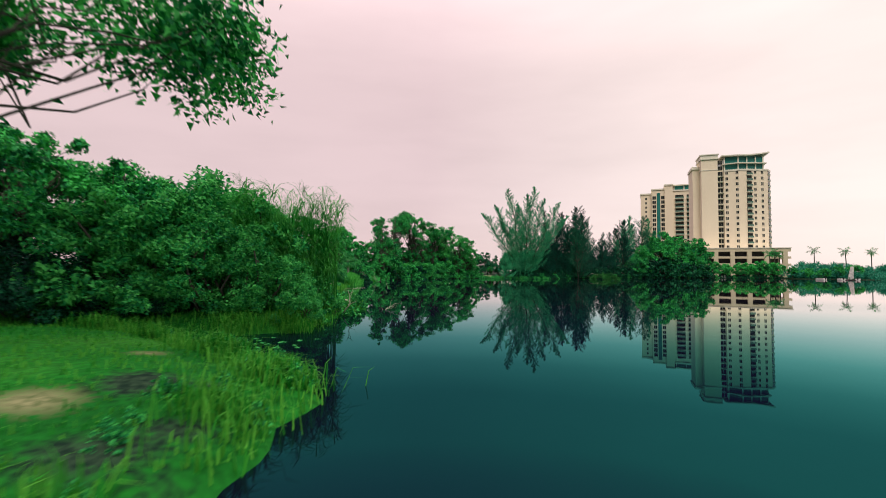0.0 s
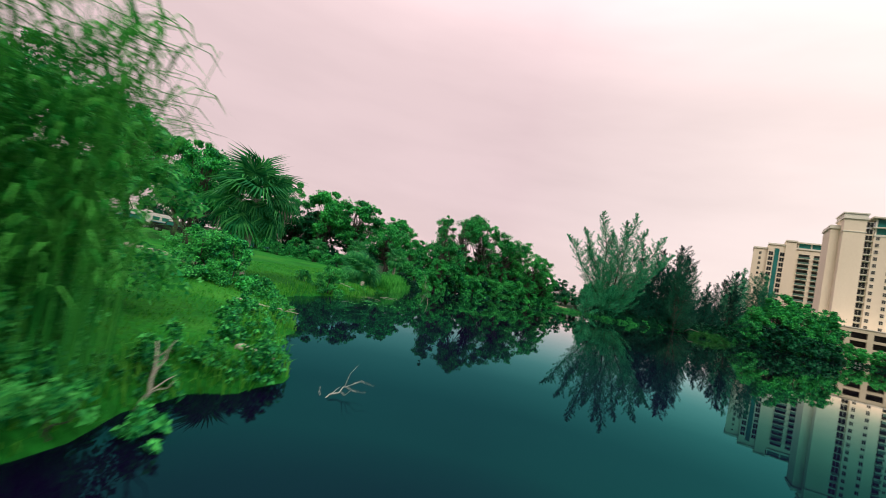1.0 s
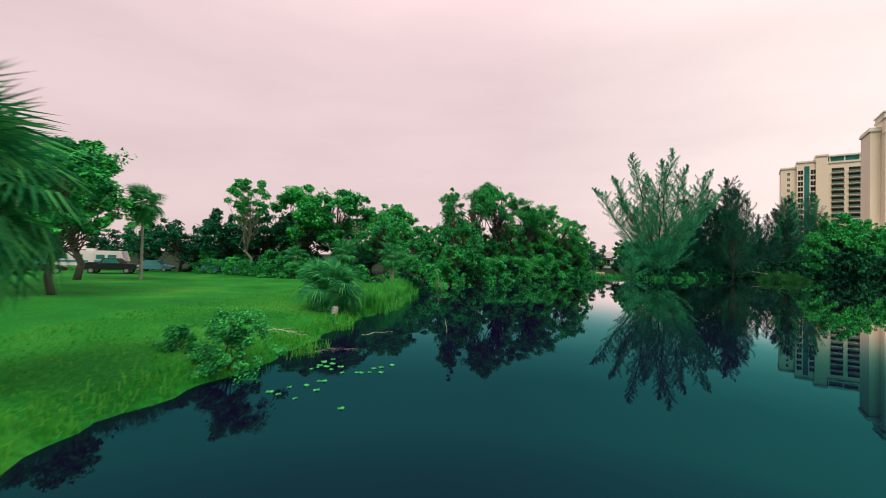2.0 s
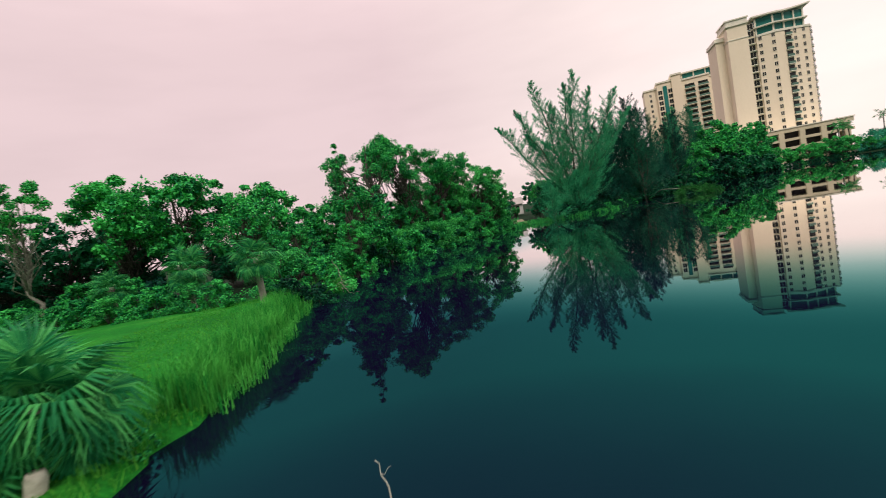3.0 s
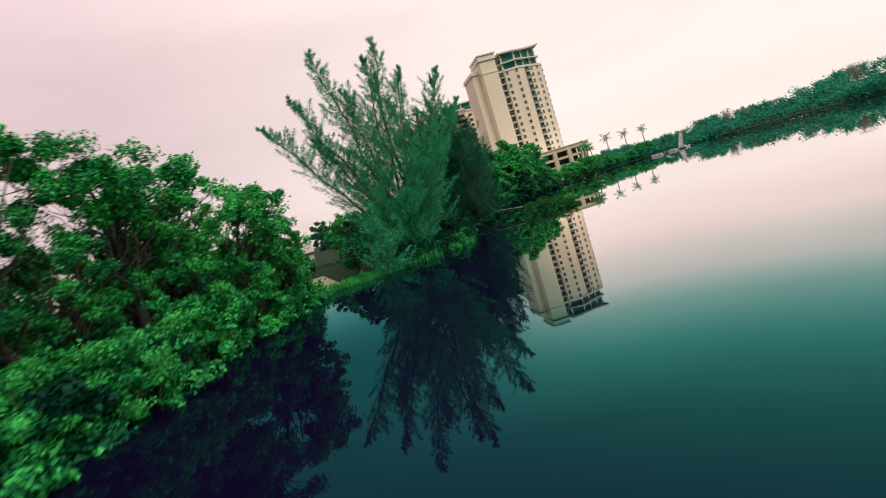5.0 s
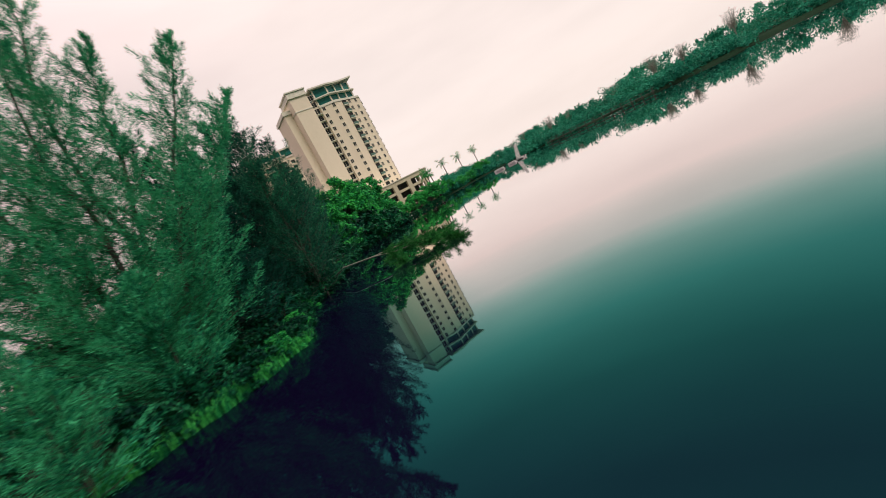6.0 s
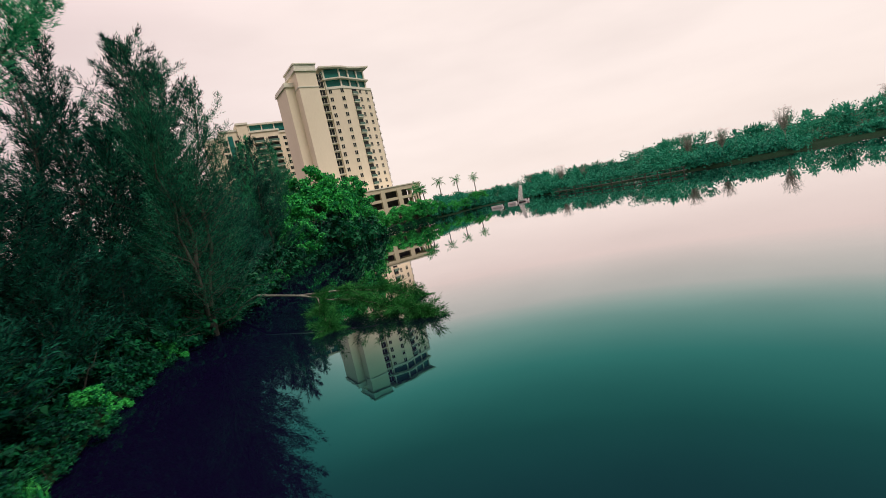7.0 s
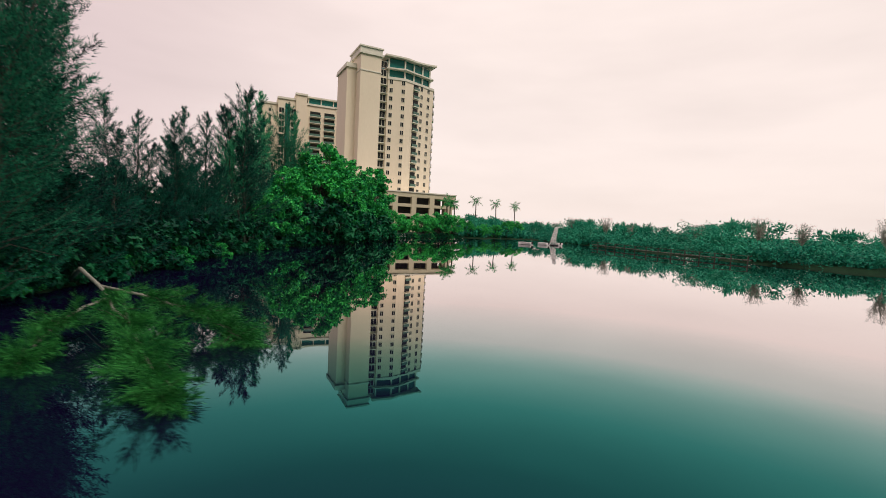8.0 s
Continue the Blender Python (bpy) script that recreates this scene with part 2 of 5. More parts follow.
M_STUCCO_TAN = rough_material("tan_stucco", [(0.25, (0.44, 0.40, 0.27)), (0.7, (0.56, 0.52, 0.37))], 0.12, 0.85, 0.15, (1, 1, 0.4), 0.0, 20)
M_TRIM = rough_material("white_trim", [(0.25, (0.58, 0.57, 0.46)), (0.7, (0.75, 0.74, 0.62))], 0.4, 0.7, 0.1)
M_GLASS = rough_material("tinted_glass", [(0.3, (0.014, 0.13, 0.115)), (0.7, (0.03, 0.21, 0.18))], 0.25, 0.06, 0.0)
M_PANE = rough_material("dark_pane", [(0.3, (0.008, 0.012, 0.012)), (0.7, (0.03, 0.035, 0.03))], 0.5, 0.12, 0.0)
for m_ in (M_GLASS, M_PANE):
    m_.node_tree.nodes["Principled BSDF"].inputs["Specular IOR Level"].default_value = 0.22
M_RAIL = rough_material("green_rail", [(0.3, (0.05, 0.12, 0.09)), (0.7, (0.10, 0.20, 0.15))], 1.0, 0.4, 0.05)
M_CONC = rough_material("concrete", [(0.3, (0.22, 0.21, 0.20)), (0.7, (0.40, 0.38, 0.36))], 0.5, 0.9, 0.3)
M_DIRT = rough_material("packed_dirt", [(0.3, (0.14, 0.14, 0.075)), (0.7, (0.26, 0.25, 0.15))], 0.8, 0.95, 0.4)
M_ASPH = rough_material("asphalt", [(0.3, (0.035, 0.035, 0.038)), (0.7, (0.075, 0.075, 0.078))], 1.2, 0.9, 0.4)
M_BLACK = plain_material("black_paint", (0.015, 0.015, 0.018), 0.25)
M_WHITE = plain_material("white_paint", (0.72, 0.71, 0.69), 0.4)
M_BLUE = plain_material("blue_tarp", (0.05, 0.22, 0.30), 0.5)
M_RUBBER = plain_material("rubber", (0.02, 0.02, 0.02), 0.8)
M_METAL = plain_material("galvanised_metal", (0.45, 0.46, 0.47), 0.4, 0.8)

# water: near-black body; the gloss grows from a faint deep teal looking down to a clear mirror at a grazing view
M_WATER, n_, l_, b_ = node_material("lake_water")
n_.remove(b_)
co_ = n_.new("ShaderNodeTexCoord")
body_ = n_.new("ShaderNodeTexNoise")
body_.inputs["Scale"].default_value, body_.inputs["Detail"].default_value = 0.03, 2
l_.new(co_.outputs["Object"], body_.inputs["Vector"])
rr_ = ramp(n_, [(0.3, (0.0026, 0.0014, 0.011)), (0.7, (0.0030, 0.0022, 0.014))])
l_.new(body_.outputs["Fac"], rr_.inputs["Fac"])
rip_ = n_.new("ShaderNodeTexNoise")
rip_.inputs["Scale"].default_value, rip_.inputs["Detail"].default_value = 0.8, 3
l_.new(co_.outputs["Object"], rip_.inputs["Vector"])
bp_ = n_.new("ShaderNodeBump")
bp_.inputs["Strength"].default_value, bp_.inputs["Distance"].default_value = 0.05, 0.025
l_.new(rip_.outputs["Fac"], bp_.inputs["Height"])
dif_, glo_, fre_ = n_.new("ShaderNodeBsdfDiffuse"), n_.new("ShaderNodeBsdfGlossy"), n_.new("ShaderNodeFresnel")
fre_.inputs["IOR"].default_value = 1.5
glo_.inputs["Roughness"].default_value = 0.012
l_.new(rr_.outputs["Color"], dif_.inputs["Color"])
# mirror painted dim and teal by the western bank, bright over the north-eastern lake
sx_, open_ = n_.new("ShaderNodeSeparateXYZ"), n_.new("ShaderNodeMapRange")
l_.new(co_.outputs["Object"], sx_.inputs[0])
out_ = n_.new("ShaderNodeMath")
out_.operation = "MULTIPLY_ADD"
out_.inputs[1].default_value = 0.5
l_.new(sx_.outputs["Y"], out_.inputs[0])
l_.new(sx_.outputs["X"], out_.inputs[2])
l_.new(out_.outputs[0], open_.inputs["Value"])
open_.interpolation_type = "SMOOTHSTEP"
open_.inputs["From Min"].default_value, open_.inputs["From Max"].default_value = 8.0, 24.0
# dimmed again within a few metres of the mangroves and of the casuarina point, painting tree reflections darker
mirror_mix_ = open_.outputs["Result"]
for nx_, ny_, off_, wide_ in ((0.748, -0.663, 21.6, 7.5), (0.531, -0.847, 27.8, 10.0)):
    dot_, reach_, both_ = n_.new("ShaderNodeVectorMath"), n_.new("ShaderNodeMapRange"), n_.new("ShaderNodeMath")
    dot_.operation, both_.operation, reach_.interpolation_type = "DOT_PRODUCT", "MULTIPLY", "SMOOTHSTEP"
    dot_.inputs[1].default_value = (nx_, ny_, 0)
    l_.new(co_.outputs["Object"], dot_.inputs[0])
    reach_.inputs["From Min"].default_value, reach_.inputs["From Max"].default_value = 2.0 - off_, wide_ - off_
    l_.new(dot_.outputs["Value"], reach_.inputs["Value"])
    l_.new(mirror_mix_, both_.inputs[0])
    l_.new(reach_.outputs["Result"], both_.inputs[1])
    mirror_mix_ = both_.outputs[0]
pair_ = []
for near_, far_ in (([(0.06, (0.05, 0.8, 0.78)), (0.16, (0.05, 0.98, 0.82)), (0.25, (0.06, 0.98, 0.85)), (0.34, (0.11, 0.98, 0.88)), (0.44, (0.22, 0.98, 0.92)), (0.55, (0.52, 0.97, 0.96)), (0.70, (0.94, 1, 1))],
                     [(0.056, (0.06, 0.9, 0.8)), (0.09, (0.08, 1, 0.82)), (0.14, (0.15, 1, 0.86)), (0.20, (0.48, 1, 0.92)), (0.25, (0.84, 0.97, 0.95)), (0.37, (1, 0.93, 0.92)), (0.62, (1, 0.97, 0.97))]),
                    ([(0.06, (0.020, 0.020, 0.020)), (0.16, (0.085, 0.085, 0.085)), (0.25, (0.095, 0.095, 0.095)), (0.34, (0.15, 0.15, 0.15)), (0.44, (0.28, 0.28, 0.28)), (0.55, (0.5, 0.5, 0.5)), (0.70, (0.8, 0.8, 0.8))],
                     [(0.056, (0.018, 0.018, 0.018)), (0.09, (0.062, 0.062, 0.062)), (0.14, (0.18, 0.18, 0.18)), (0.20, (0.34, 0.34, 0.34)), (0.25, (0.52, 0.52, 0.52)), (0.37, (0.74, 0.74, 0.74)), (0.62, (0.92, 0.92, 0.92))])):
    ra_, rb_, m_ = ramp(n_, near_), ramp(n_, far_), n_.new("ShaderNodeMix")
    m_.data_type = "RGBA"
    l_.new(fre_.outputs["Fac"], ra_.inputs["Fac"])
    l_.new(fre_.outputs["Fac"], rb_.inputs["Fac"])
    l_.new(mirror_mix_, m_.inputs["Factor"])
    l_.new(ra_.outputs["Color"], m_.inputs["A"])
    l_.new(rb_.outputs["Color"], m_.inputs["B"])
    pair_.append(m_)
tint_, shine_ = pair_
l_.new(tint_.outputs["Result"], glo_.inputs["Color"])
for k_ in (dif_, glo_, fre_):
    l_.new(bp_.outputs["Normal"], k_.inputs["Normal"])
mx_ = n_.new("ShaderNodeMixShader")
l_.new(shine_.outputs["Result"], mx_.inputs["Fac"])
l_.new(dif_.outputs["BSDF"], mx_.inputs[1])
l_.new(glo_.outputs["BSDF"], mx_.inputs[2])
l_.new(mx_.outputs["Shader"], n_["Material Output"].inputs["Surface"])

# lawn and soil of the ground sheet
M_GROUND, n_, l_, b_ = node_material("lawn")
co_ = n_.new("ShaderNodeTexCoord")
big_, small_ = n_.new("ShaderNodeTexNoise"), n_.new("ShaderNodeTexNoise")
for k_, s_ in ((big_, 0.22), (small_, 9.0)):
    k_.inputs["Scale"].default_value, k_.inputs["Detail"].default_value = s_, 6
    l_.new(co_.outputs["Object"], k_.inputs["Vector"])
r1_ = ramp(n_, [(0.3, (0.007, 0.118, 0.016)), (0.52, (0.012, 0.18, 0.02)), (0.72, (0.044, 0.25, 0.030))])
l_.new(big_.outputs["Fac"], r1_.inputs["Fac"])
r2_ = ramp(n_, [(0.3, (0.55, 0.55, 0.55)), (0.7, (1.15, 1.1, 1.0))])
l_.new(small_.outputs["Fac"], r2_.inputs["Fac"])
mul_ = n_.new("ShaderNodeMix")
mul_.data_type, mul_.blend_type = "RGBA", "MULTIPLY"
mul_.inputs["Factor"].default_value = 1.0
l_.new(r1_.outputs["Color"], mul_.inputs["A"])
l_.new(r2_.outputs["Color"], mul_.inputs["B"])
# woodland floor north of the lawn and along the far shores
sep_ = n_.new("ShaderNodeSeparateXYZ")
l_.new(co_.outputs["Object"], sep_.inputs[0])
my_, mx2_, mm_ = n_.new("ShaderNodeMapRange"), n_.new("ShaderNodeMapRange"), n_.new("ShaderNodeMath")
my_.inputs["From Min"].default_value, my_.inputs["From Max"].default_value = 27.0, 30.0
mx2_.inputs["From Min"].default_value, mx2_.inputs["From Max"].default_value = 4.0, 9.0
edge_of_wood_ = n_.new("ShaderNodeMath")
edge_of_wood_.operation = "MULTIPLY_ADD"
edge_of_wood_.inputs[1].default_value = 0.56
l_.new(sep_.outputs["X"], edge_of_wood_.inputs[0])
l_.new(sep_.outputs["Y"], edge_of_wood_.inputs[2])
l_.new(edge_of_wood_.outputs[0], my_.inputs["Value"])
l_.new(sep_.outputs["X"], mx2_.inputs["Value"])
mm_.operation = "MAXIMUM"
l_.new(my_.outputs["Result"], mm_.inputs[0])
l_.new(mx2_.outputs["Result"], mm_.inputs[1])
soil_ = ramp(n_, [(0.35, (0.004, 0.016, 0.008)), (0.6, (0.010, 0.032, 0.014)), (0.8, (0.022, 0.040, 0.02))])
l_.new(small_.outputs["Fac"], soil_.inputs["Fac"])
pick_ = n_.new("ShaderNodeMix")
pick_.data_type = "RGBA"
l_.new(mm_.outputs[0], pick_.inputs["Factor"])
# worn sandy and leaf-strewn spots on the near slope
BARE = [(-12.0, -35.2, 0.3), (-12.1, -38.1, 0.5), (-11.3, -37.3, 0.6), (-10.4, -38.8, 0.5), (-10.9, -39.4, 0.6), (-10.5, -37.2, 0.35), (-10.1, -39.9, 0.4)]
sand_, litter_ = ramp(n_, [(0.35, (0.09, 0.13, 0.05)), (0.65, (0.24, 0.25, 0.13))]), ramp(n_, [(0.35, (0.006, 0.022, 0.014)), (0.65, (0.030, 0.065, 0.036))])
last_ = mul_.outputs["Result"]
for i_, (bx_, by_, br_) in enumerate(BARE):
    far_ = n_.new("ShaderNodeVectorMath")
    far_.operation = "DISTANCE"
    far_.inputs[1].default_value = (bx_, by_, 0.55)
    l_.new(co_.outputs["Object"], far_.inputs[0])
    wob_ = n_.new("ShaderNodeMath")
    wob_.operation = "MULTIPLY_ADD"
    wob_.inputs[1].default_value = 0.9
    l_.new(small_.outputs["Fac"], wob_.inputs[0])
    l_.new(far_.outputs["Value"], wob_.inputs[2])
    edge_ = n_.new("ShaderNodeMapRange")
    edge_.inputs["From Min"].default_value, edge_.inputs["From Max"].default_value = br_ + 0.55, br_ + 0.2
    l_.new(wob_.outputs[0], edge_.inputs["Value"])
    tone_ = litter_ if i_ > 1 else sand_
    if not tone_.inputs["Fac"].links:
        l_.new(small_.outputs["Fac"], tone_.inputs["Fac"])
    lay_ = n_.new("ShaderNodeMix")
    lay_.data_type = "RGBA"
    l_.new(edge_.outputs["Result"], lay_.inputs["Factor"])
    l_.new(last_, lay_.inputs["A"])
    l_.new(tone_.outputs["Color"], lay_.inputs["B"])
    last_ = lay_.outputs["Result"]
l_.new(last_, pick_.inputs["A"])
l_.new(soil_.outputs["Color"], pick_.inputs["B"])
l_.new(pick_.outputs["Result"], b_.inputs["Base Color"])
b_.inputs["Roughness"].default_value = 0.9
b_.inputs["Specular IOR Level"].default_value = 0.05
bp_ = n_.new("ShaderNodeBump")
bp_.inputs["Strength"].default_value, bp_.inputs["Distance"].default_value = 0.5, 0.05
l_.new(small_.outputs["Fac"], bp_.inputs["Height"])
l_.new(bp_.outputs["Normal"], b_.inputs["Normal"])

# ---- ground and water ----
BANK = [(-29, -72.8), (-18.5, -55), (-12.6, -46), (-10.3, -41), (-9.5, -38.6), (-9.2, -36.7), (-10.4, -34.2), (-12.4, -31.7), (-15.6, -28.8), (-13.2, -29.2), (-11.5, -29.6), (-10.0, -29.3), (-9.3, -27.6),
        (-9.0, -25.8), (-8.5, -24.2), (-8.4, -22.9), (-7.7, -22.3), (-7.1, -21.4), (-7.9, -19.1), (-8.3, -16.9), (-9.2, -13.4), (-10.6, -9.6), (-10.7, -6.4), (-9.7, -3.6), (-8.9, -0.8),
        (-8.4, 2.9), (-7.6, 6.6), (-6.6, 11.2), (-5.9, 16), (-5.7, 20.4), (-5, 24.6), (-3.2, 29), (-1.2, 36.2), (1.1, 42), (4.3, 47), (9.2, 51.4),
        (15.0, 54.6), (19.4, 58.2), (23.4, 61), (27.6, 64.4)]
FAR_SHORE = [(30.5, 66.8), (32.9, 64.9), (36.2, 62.9), (41, 61.4), (46.8, 62.2), (52, 67.2), (57.2, 71.4), (64, 74.8), (71.2, 79.3), (80.9, 86.1), (98.8, 94.8), (122.9, 103.1),
             (143.2, 108.6), (164.4, 106.2), (179.8, 103.1), (184.9, 97.8), (192.1, 95.9), (200, 91.5), (201.9, 83), (186.5, 68.3), (167.5, 52.1), (153.4, 33.8), (147.2, 14.3), (149.1, -12.4),
             (152.6, -59.2), (146.2, -140.5), (60, -330), (-60, -350), (-70, -194)]
LAKE = np.array(BANK + FAR_SHORE, float)


def inland(x, y):
    """Signed distance to the shore, positive on land."""
    x, y = np.asarray(x, float), np.asarray(y, float)
    best = np.full(x.shape, 1e9)
    inside = np.zeros(x.shape, bool)
    for (ax, ay), (bx, by) in zip(LAKE, np.roll(LAKE, -1, axis=0)):
        dx, dy = bx - ax, by - ay
        t = np.clip(((x - ax) * dx + (y - ay) * dy) / (dx * dx + dy * dy), 0, 1)
        best = np.minimum(best, np.hypot(x - ax - t * dx, y - ay - t * dy))
        if dy != 0:
            inside ^= ((ay > y) != (by > y)) & (x < ax + (y - ay) / dy * dx)
    ragged = 0.14 * np.sin(2.3 * x + 1.1 * y) + 0.10 * np.sin(3.7 * y - 1.3 * x + 1)
    return np.where(inside, -best, best) + np.where(best < 2.5, ragged, 0)


def ground_z(x, y):
    d = inland(x, y)
    x, y = np.asarray(x, float), np.asarray(y, float)
    wob = 0.05 * np.sin(x * 1.7 + y * 0.6) * np.sin(y * 1.3 - x * 0.4) + 0.08 * np.sin(x * 0.31 + 1) * np.sin(y * 0.27)
    s = 1 - 0.8 * np.clip((y - 28) / 6, 0, 1)
    land = 0.02 + s * 0.42 * (1 - np.exp(-np.maximum(d, 0) / 0.7)) + 0.45 * (1 - np.exp(-np.maximum(d, 0) / 8)) + wob * np.clip(d / 1.5, 0, 1)
    return np.where(d > 0, land, np.maximum(-1.6, d * 0.45))


def axis(*spans):
    out = []
    for a, b, s in spans:
        out += list(np.arange(a, b, s))
    return np.array(out + [spans[-1][1]])


gx = axis((-3000, -400, 400), (-400, -60, 30), (-60, -24, 2.0), (-24, -17, 0.8), (-17, 2, 0.4), (2, 72, 1.2), (72, 210, 3), (210, 400, 19), (400, 3000, 400))
gy = axis((-3000, -400, 400), (-400, -60, 30), (-60, -46, 2.0), (-46, 36, 0.5), (36, 90, 1.2), (90, 129, 3), (129, 400, 27.1), (400, 3000, 400))
GX, GY = np.meshgrid(gx, gy)
GZ = ground_z(GX, GY)
ground = MeshMaker()
nx, ny = len(gx), len(gy)
i0 = (np.arange(ny - 1)[:, None] * nx + np.arange(nx - 1)[None]).ravel()
ground.add(np.stack([GX, GY, GZ], -1).reshape(-1, 3), np.stack([i0, i0 + 1, i0 + nx + 1, i0 + nx], 1).tolist())
single("ground", ground, M_GROUND, "bright green mown lawn and grassy lake bank", "ground", "structure", smooth=True)
water = MeshMaker().add([(-120, -900, 0), (900, -900, 0), (900, 160, 0), (-120, 160, 0)], [(0, 1, 2, 3)])
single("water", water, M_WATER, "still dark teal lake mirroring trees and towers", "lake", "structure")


def gz(x, y):
    return float(ground_z(np.array([x]), np.array([y]))[0])

# ---- apartment towers ----
FLOOR = 3.09


def window_mesh(w, h):
    """Frame and recessed dark pane."""
    f = MeshMaker()
    t = 0.08
    f.box(-w / 2, w / 2, -0.10, 0.02, -h / 2, -h / 2 + t).box(-w / 2, w / 2, -0.10, 0.02, h / 2 - t, h / 2)
    f.box(-w / 2, -w / 2 + t, -0.10, 0.02, -h / 2 + t, h / 2 - t).box(w / 2 - t, w / 2, -0.10, 0.02, -h / 2 + t, h / 2 - t)
    f.box(-0.04, 0.04, -0.09, 0.02, -h / 2 + t, h / 2 - t)
    f = f.mesh("window_frame")
    f.materials.append(M_TRIM)
    p = MeshMaker().box(-w / 2 + t, w / 2 - t, -0.05, 0.02, -h / 2 + t, h / 2 - t).mesh("pane")
    p.materials.append(M_PANE)
    return f, p


def balcony_mesh(w, d):
    slab = MeshMaker().box(-w / 2, w / 2, -d, 0, -0.14, 0.14)
    rail = MeshMaker()
    rail.box(-w / 2, w / 2, -d, -d + 0.06, 1.0, 1.1).box(-w / 2, w / 2, -d + 0.01, -d + 0.05, 0.14, 1.0)
    door = MeshMaker().box(-w / 2 + 0.15, w / 2 - 0.15, -0.08, 0.0, 0.14, 2.55)
    out = []
    for k, m, mat in (("balcony_slab", slab, M_TRIM), ("railing", rail, M_RAIL), ("balcony_door", door, M_PANE)):
        me = m.mesh(k)
        me.materials.append(mat)
        out.append(me)
    return out


W_SMALL, W_TALL, W_WIDE = window_mesh(1.25, 1.7), window_mesh(2.3, 2.4), window_mesh(2.2, 1.9)
B_MID, B_END, B_WIDE = balcony_mesh(2.7, 0.7), balcony_mesh(3.4, 0.35), balcony_mesh(5.2, 1.2)


def child(ob, parent, m):
    ob.parent = parent
    ob.matrix_basis = m
    return ob


def put_window(kind, parent, x, y, z, turn=0):
    f, p = kind
    w = child(new("window", f), parent, pose(x, y, z, 0, 0, turn))
    child(new("pane", p), w, Matrix())


def put_balcony(kind, parent, x, y, z, turn=0):
    s, r, d = kind
    w = child(new("balcony", s), parent, pose(x, y, z, 0, 0, turn))
    child(new("railing", r), w, Matrix())
    child(new("balcony_door", d), w, Matrix())


TOWER_TALL = 0.95


def tower_main():
    t = thing("apartment_tower", "tall cream stucco apartment tower with green glass penthouse above the lake", "tower", (178.0, 145.6, 0), -35.1)
    t.scale = (1.03, 1.03, TOWER_TALL)
    base, floors = 14.9, 14
    # stair core, with a cornice and a lower shoulder behind it
    core = MeshMaker().box(0, 7.2, 0, 12, base - 2, 64.6)
    part("stair_core", core, M_STUCCO, t)
    cap = MeshMaker().box(-0.5, 7.7, -0.5, 12.5, 64.6, 65.3).box(-0.25, 7.45, -0.25, 12.25, 65.3, 67.0).box(-0.6, 7.8, -0.6, 12.6, 67.0, 67.5)
    cap.box(-0.2, 7.4, -0.2, 12.2, 58.6, 59.0)
    part("cornice", cap, M_TRIM, t)
    sh = MeshMaker().box(-3.2, 0, 5, 18, base - 2, 60.5)
    part("shoulder_wall", sh, M_STUCCO, t)
    shc = MeshMaker().box(-3.7, 0.0, 4.5, 18.5, 60.5, 61.3).box(-3.5, 0.0, 4.7, 18.3, 61.3, 62.2)
    part("shoulder_cornice", shc, M_TRIM, t)
    # the recess with its strip of openings
    part("recess_wall", MeshMaker().box(7.2, 10.0, 1.6, 12, base - 2, 60.8), M_STUCCO, t)
    # the main block: two planes that meet at a blunt prow
    poly = [(10.0, 0.6), (16.2, -0.6), (29.2, 4.2), (31.6, 8.5), (30.5, 20), (10.0, 20)]
    part("main_wall", MeshMaker().prism(poly, base - 2, 58.2), M_STUCCO, t)
    band = [(9.9, 0.4), (16.2, -0.85), (29.4, 4.0), (31.8, 8.5), (30.6, 20.2), (9.9, 20.2)]
    part("eaves_band", MeshMaker().prism(band, 57.5, 58.4), M_TRIM, t)
    # penthouse: two glass storeys, slabs and posts
    pent = [(10.6, 2.2), (16.2, 1.0), (27.6, 5.0), (28.6, 16), (10.6, 18)]
    glass = part("penthouse_glass", MeshMaker().prism(pent, 58.4, 65.6), M_GLASS, t, "green tinted glass storeys")
    slab = [(9.6, 1.0), (16.2, -0.9), (29.0, 3.8), (29.6, 16.6), (9.6, 19)]
    part("penthouse_slab", MeshMaker().prism(slab, 61.5, 62.0), M_TRIM, t)
    roof = MeshMaker()
    for k in range(8):
        a, b = k / 8, (k + 1) / 8
        lo, hi = (65.6 + (2.0 if q < 0.45 else 4.2) * abs(q - 0.45) ** 1.5 for q in (a, b))
        xa, xb = 9.2 + 21.2 * a, 9.2 + 21.2 * b
        ya, yb = (0.9 - 1.9 * a / 0.34 if a < 0.34 else -1.0 + 5.2 * (a - 0.34) / 0.66), (0.9 - 1.9 * b / 0.34 if b < 0.34 else -1.0 + 5.2 * (b - 0.34) / 0.66)
        roof.add([(xa, ya, lo), (xb, yb, hi), (xb, 19, hi), (xa, 19, lo), (xa, ya, lo + 0.6), (xb, yb, hi + 0.6), (xb, 19, hi + 0.6), (xa, 19, lo + 0.6)],
                 [(3, 2, 1, 0), (4, 5, 6, 7), (0, 1, 5, 4), (2, 3, 7, 6), (1, 2, 6, 5), (3, 0, 4, 7)])
    part("penthouse_roof", roof, M_TRIM, t)
    for x, y in ((10.6, 2.0), (16.2, 0.7), (20.2, 2.1), (24.2, 3.5), (27.7, 4.7)):
        part("post", MeshMaker().box(x - 0.25, x + 0.25, y - 0.3, y + 0.2, 58.4, 65.6), M_TRIM, t)
    a_left = math.degrees(math.atan2(-1.2, 6.2))
    a_right = math.degrees(math.atan2(4.8, 13.0))

    def on_right(s):
        return 16.2 + 13.0 * s, -0.6 + 4.8 * s

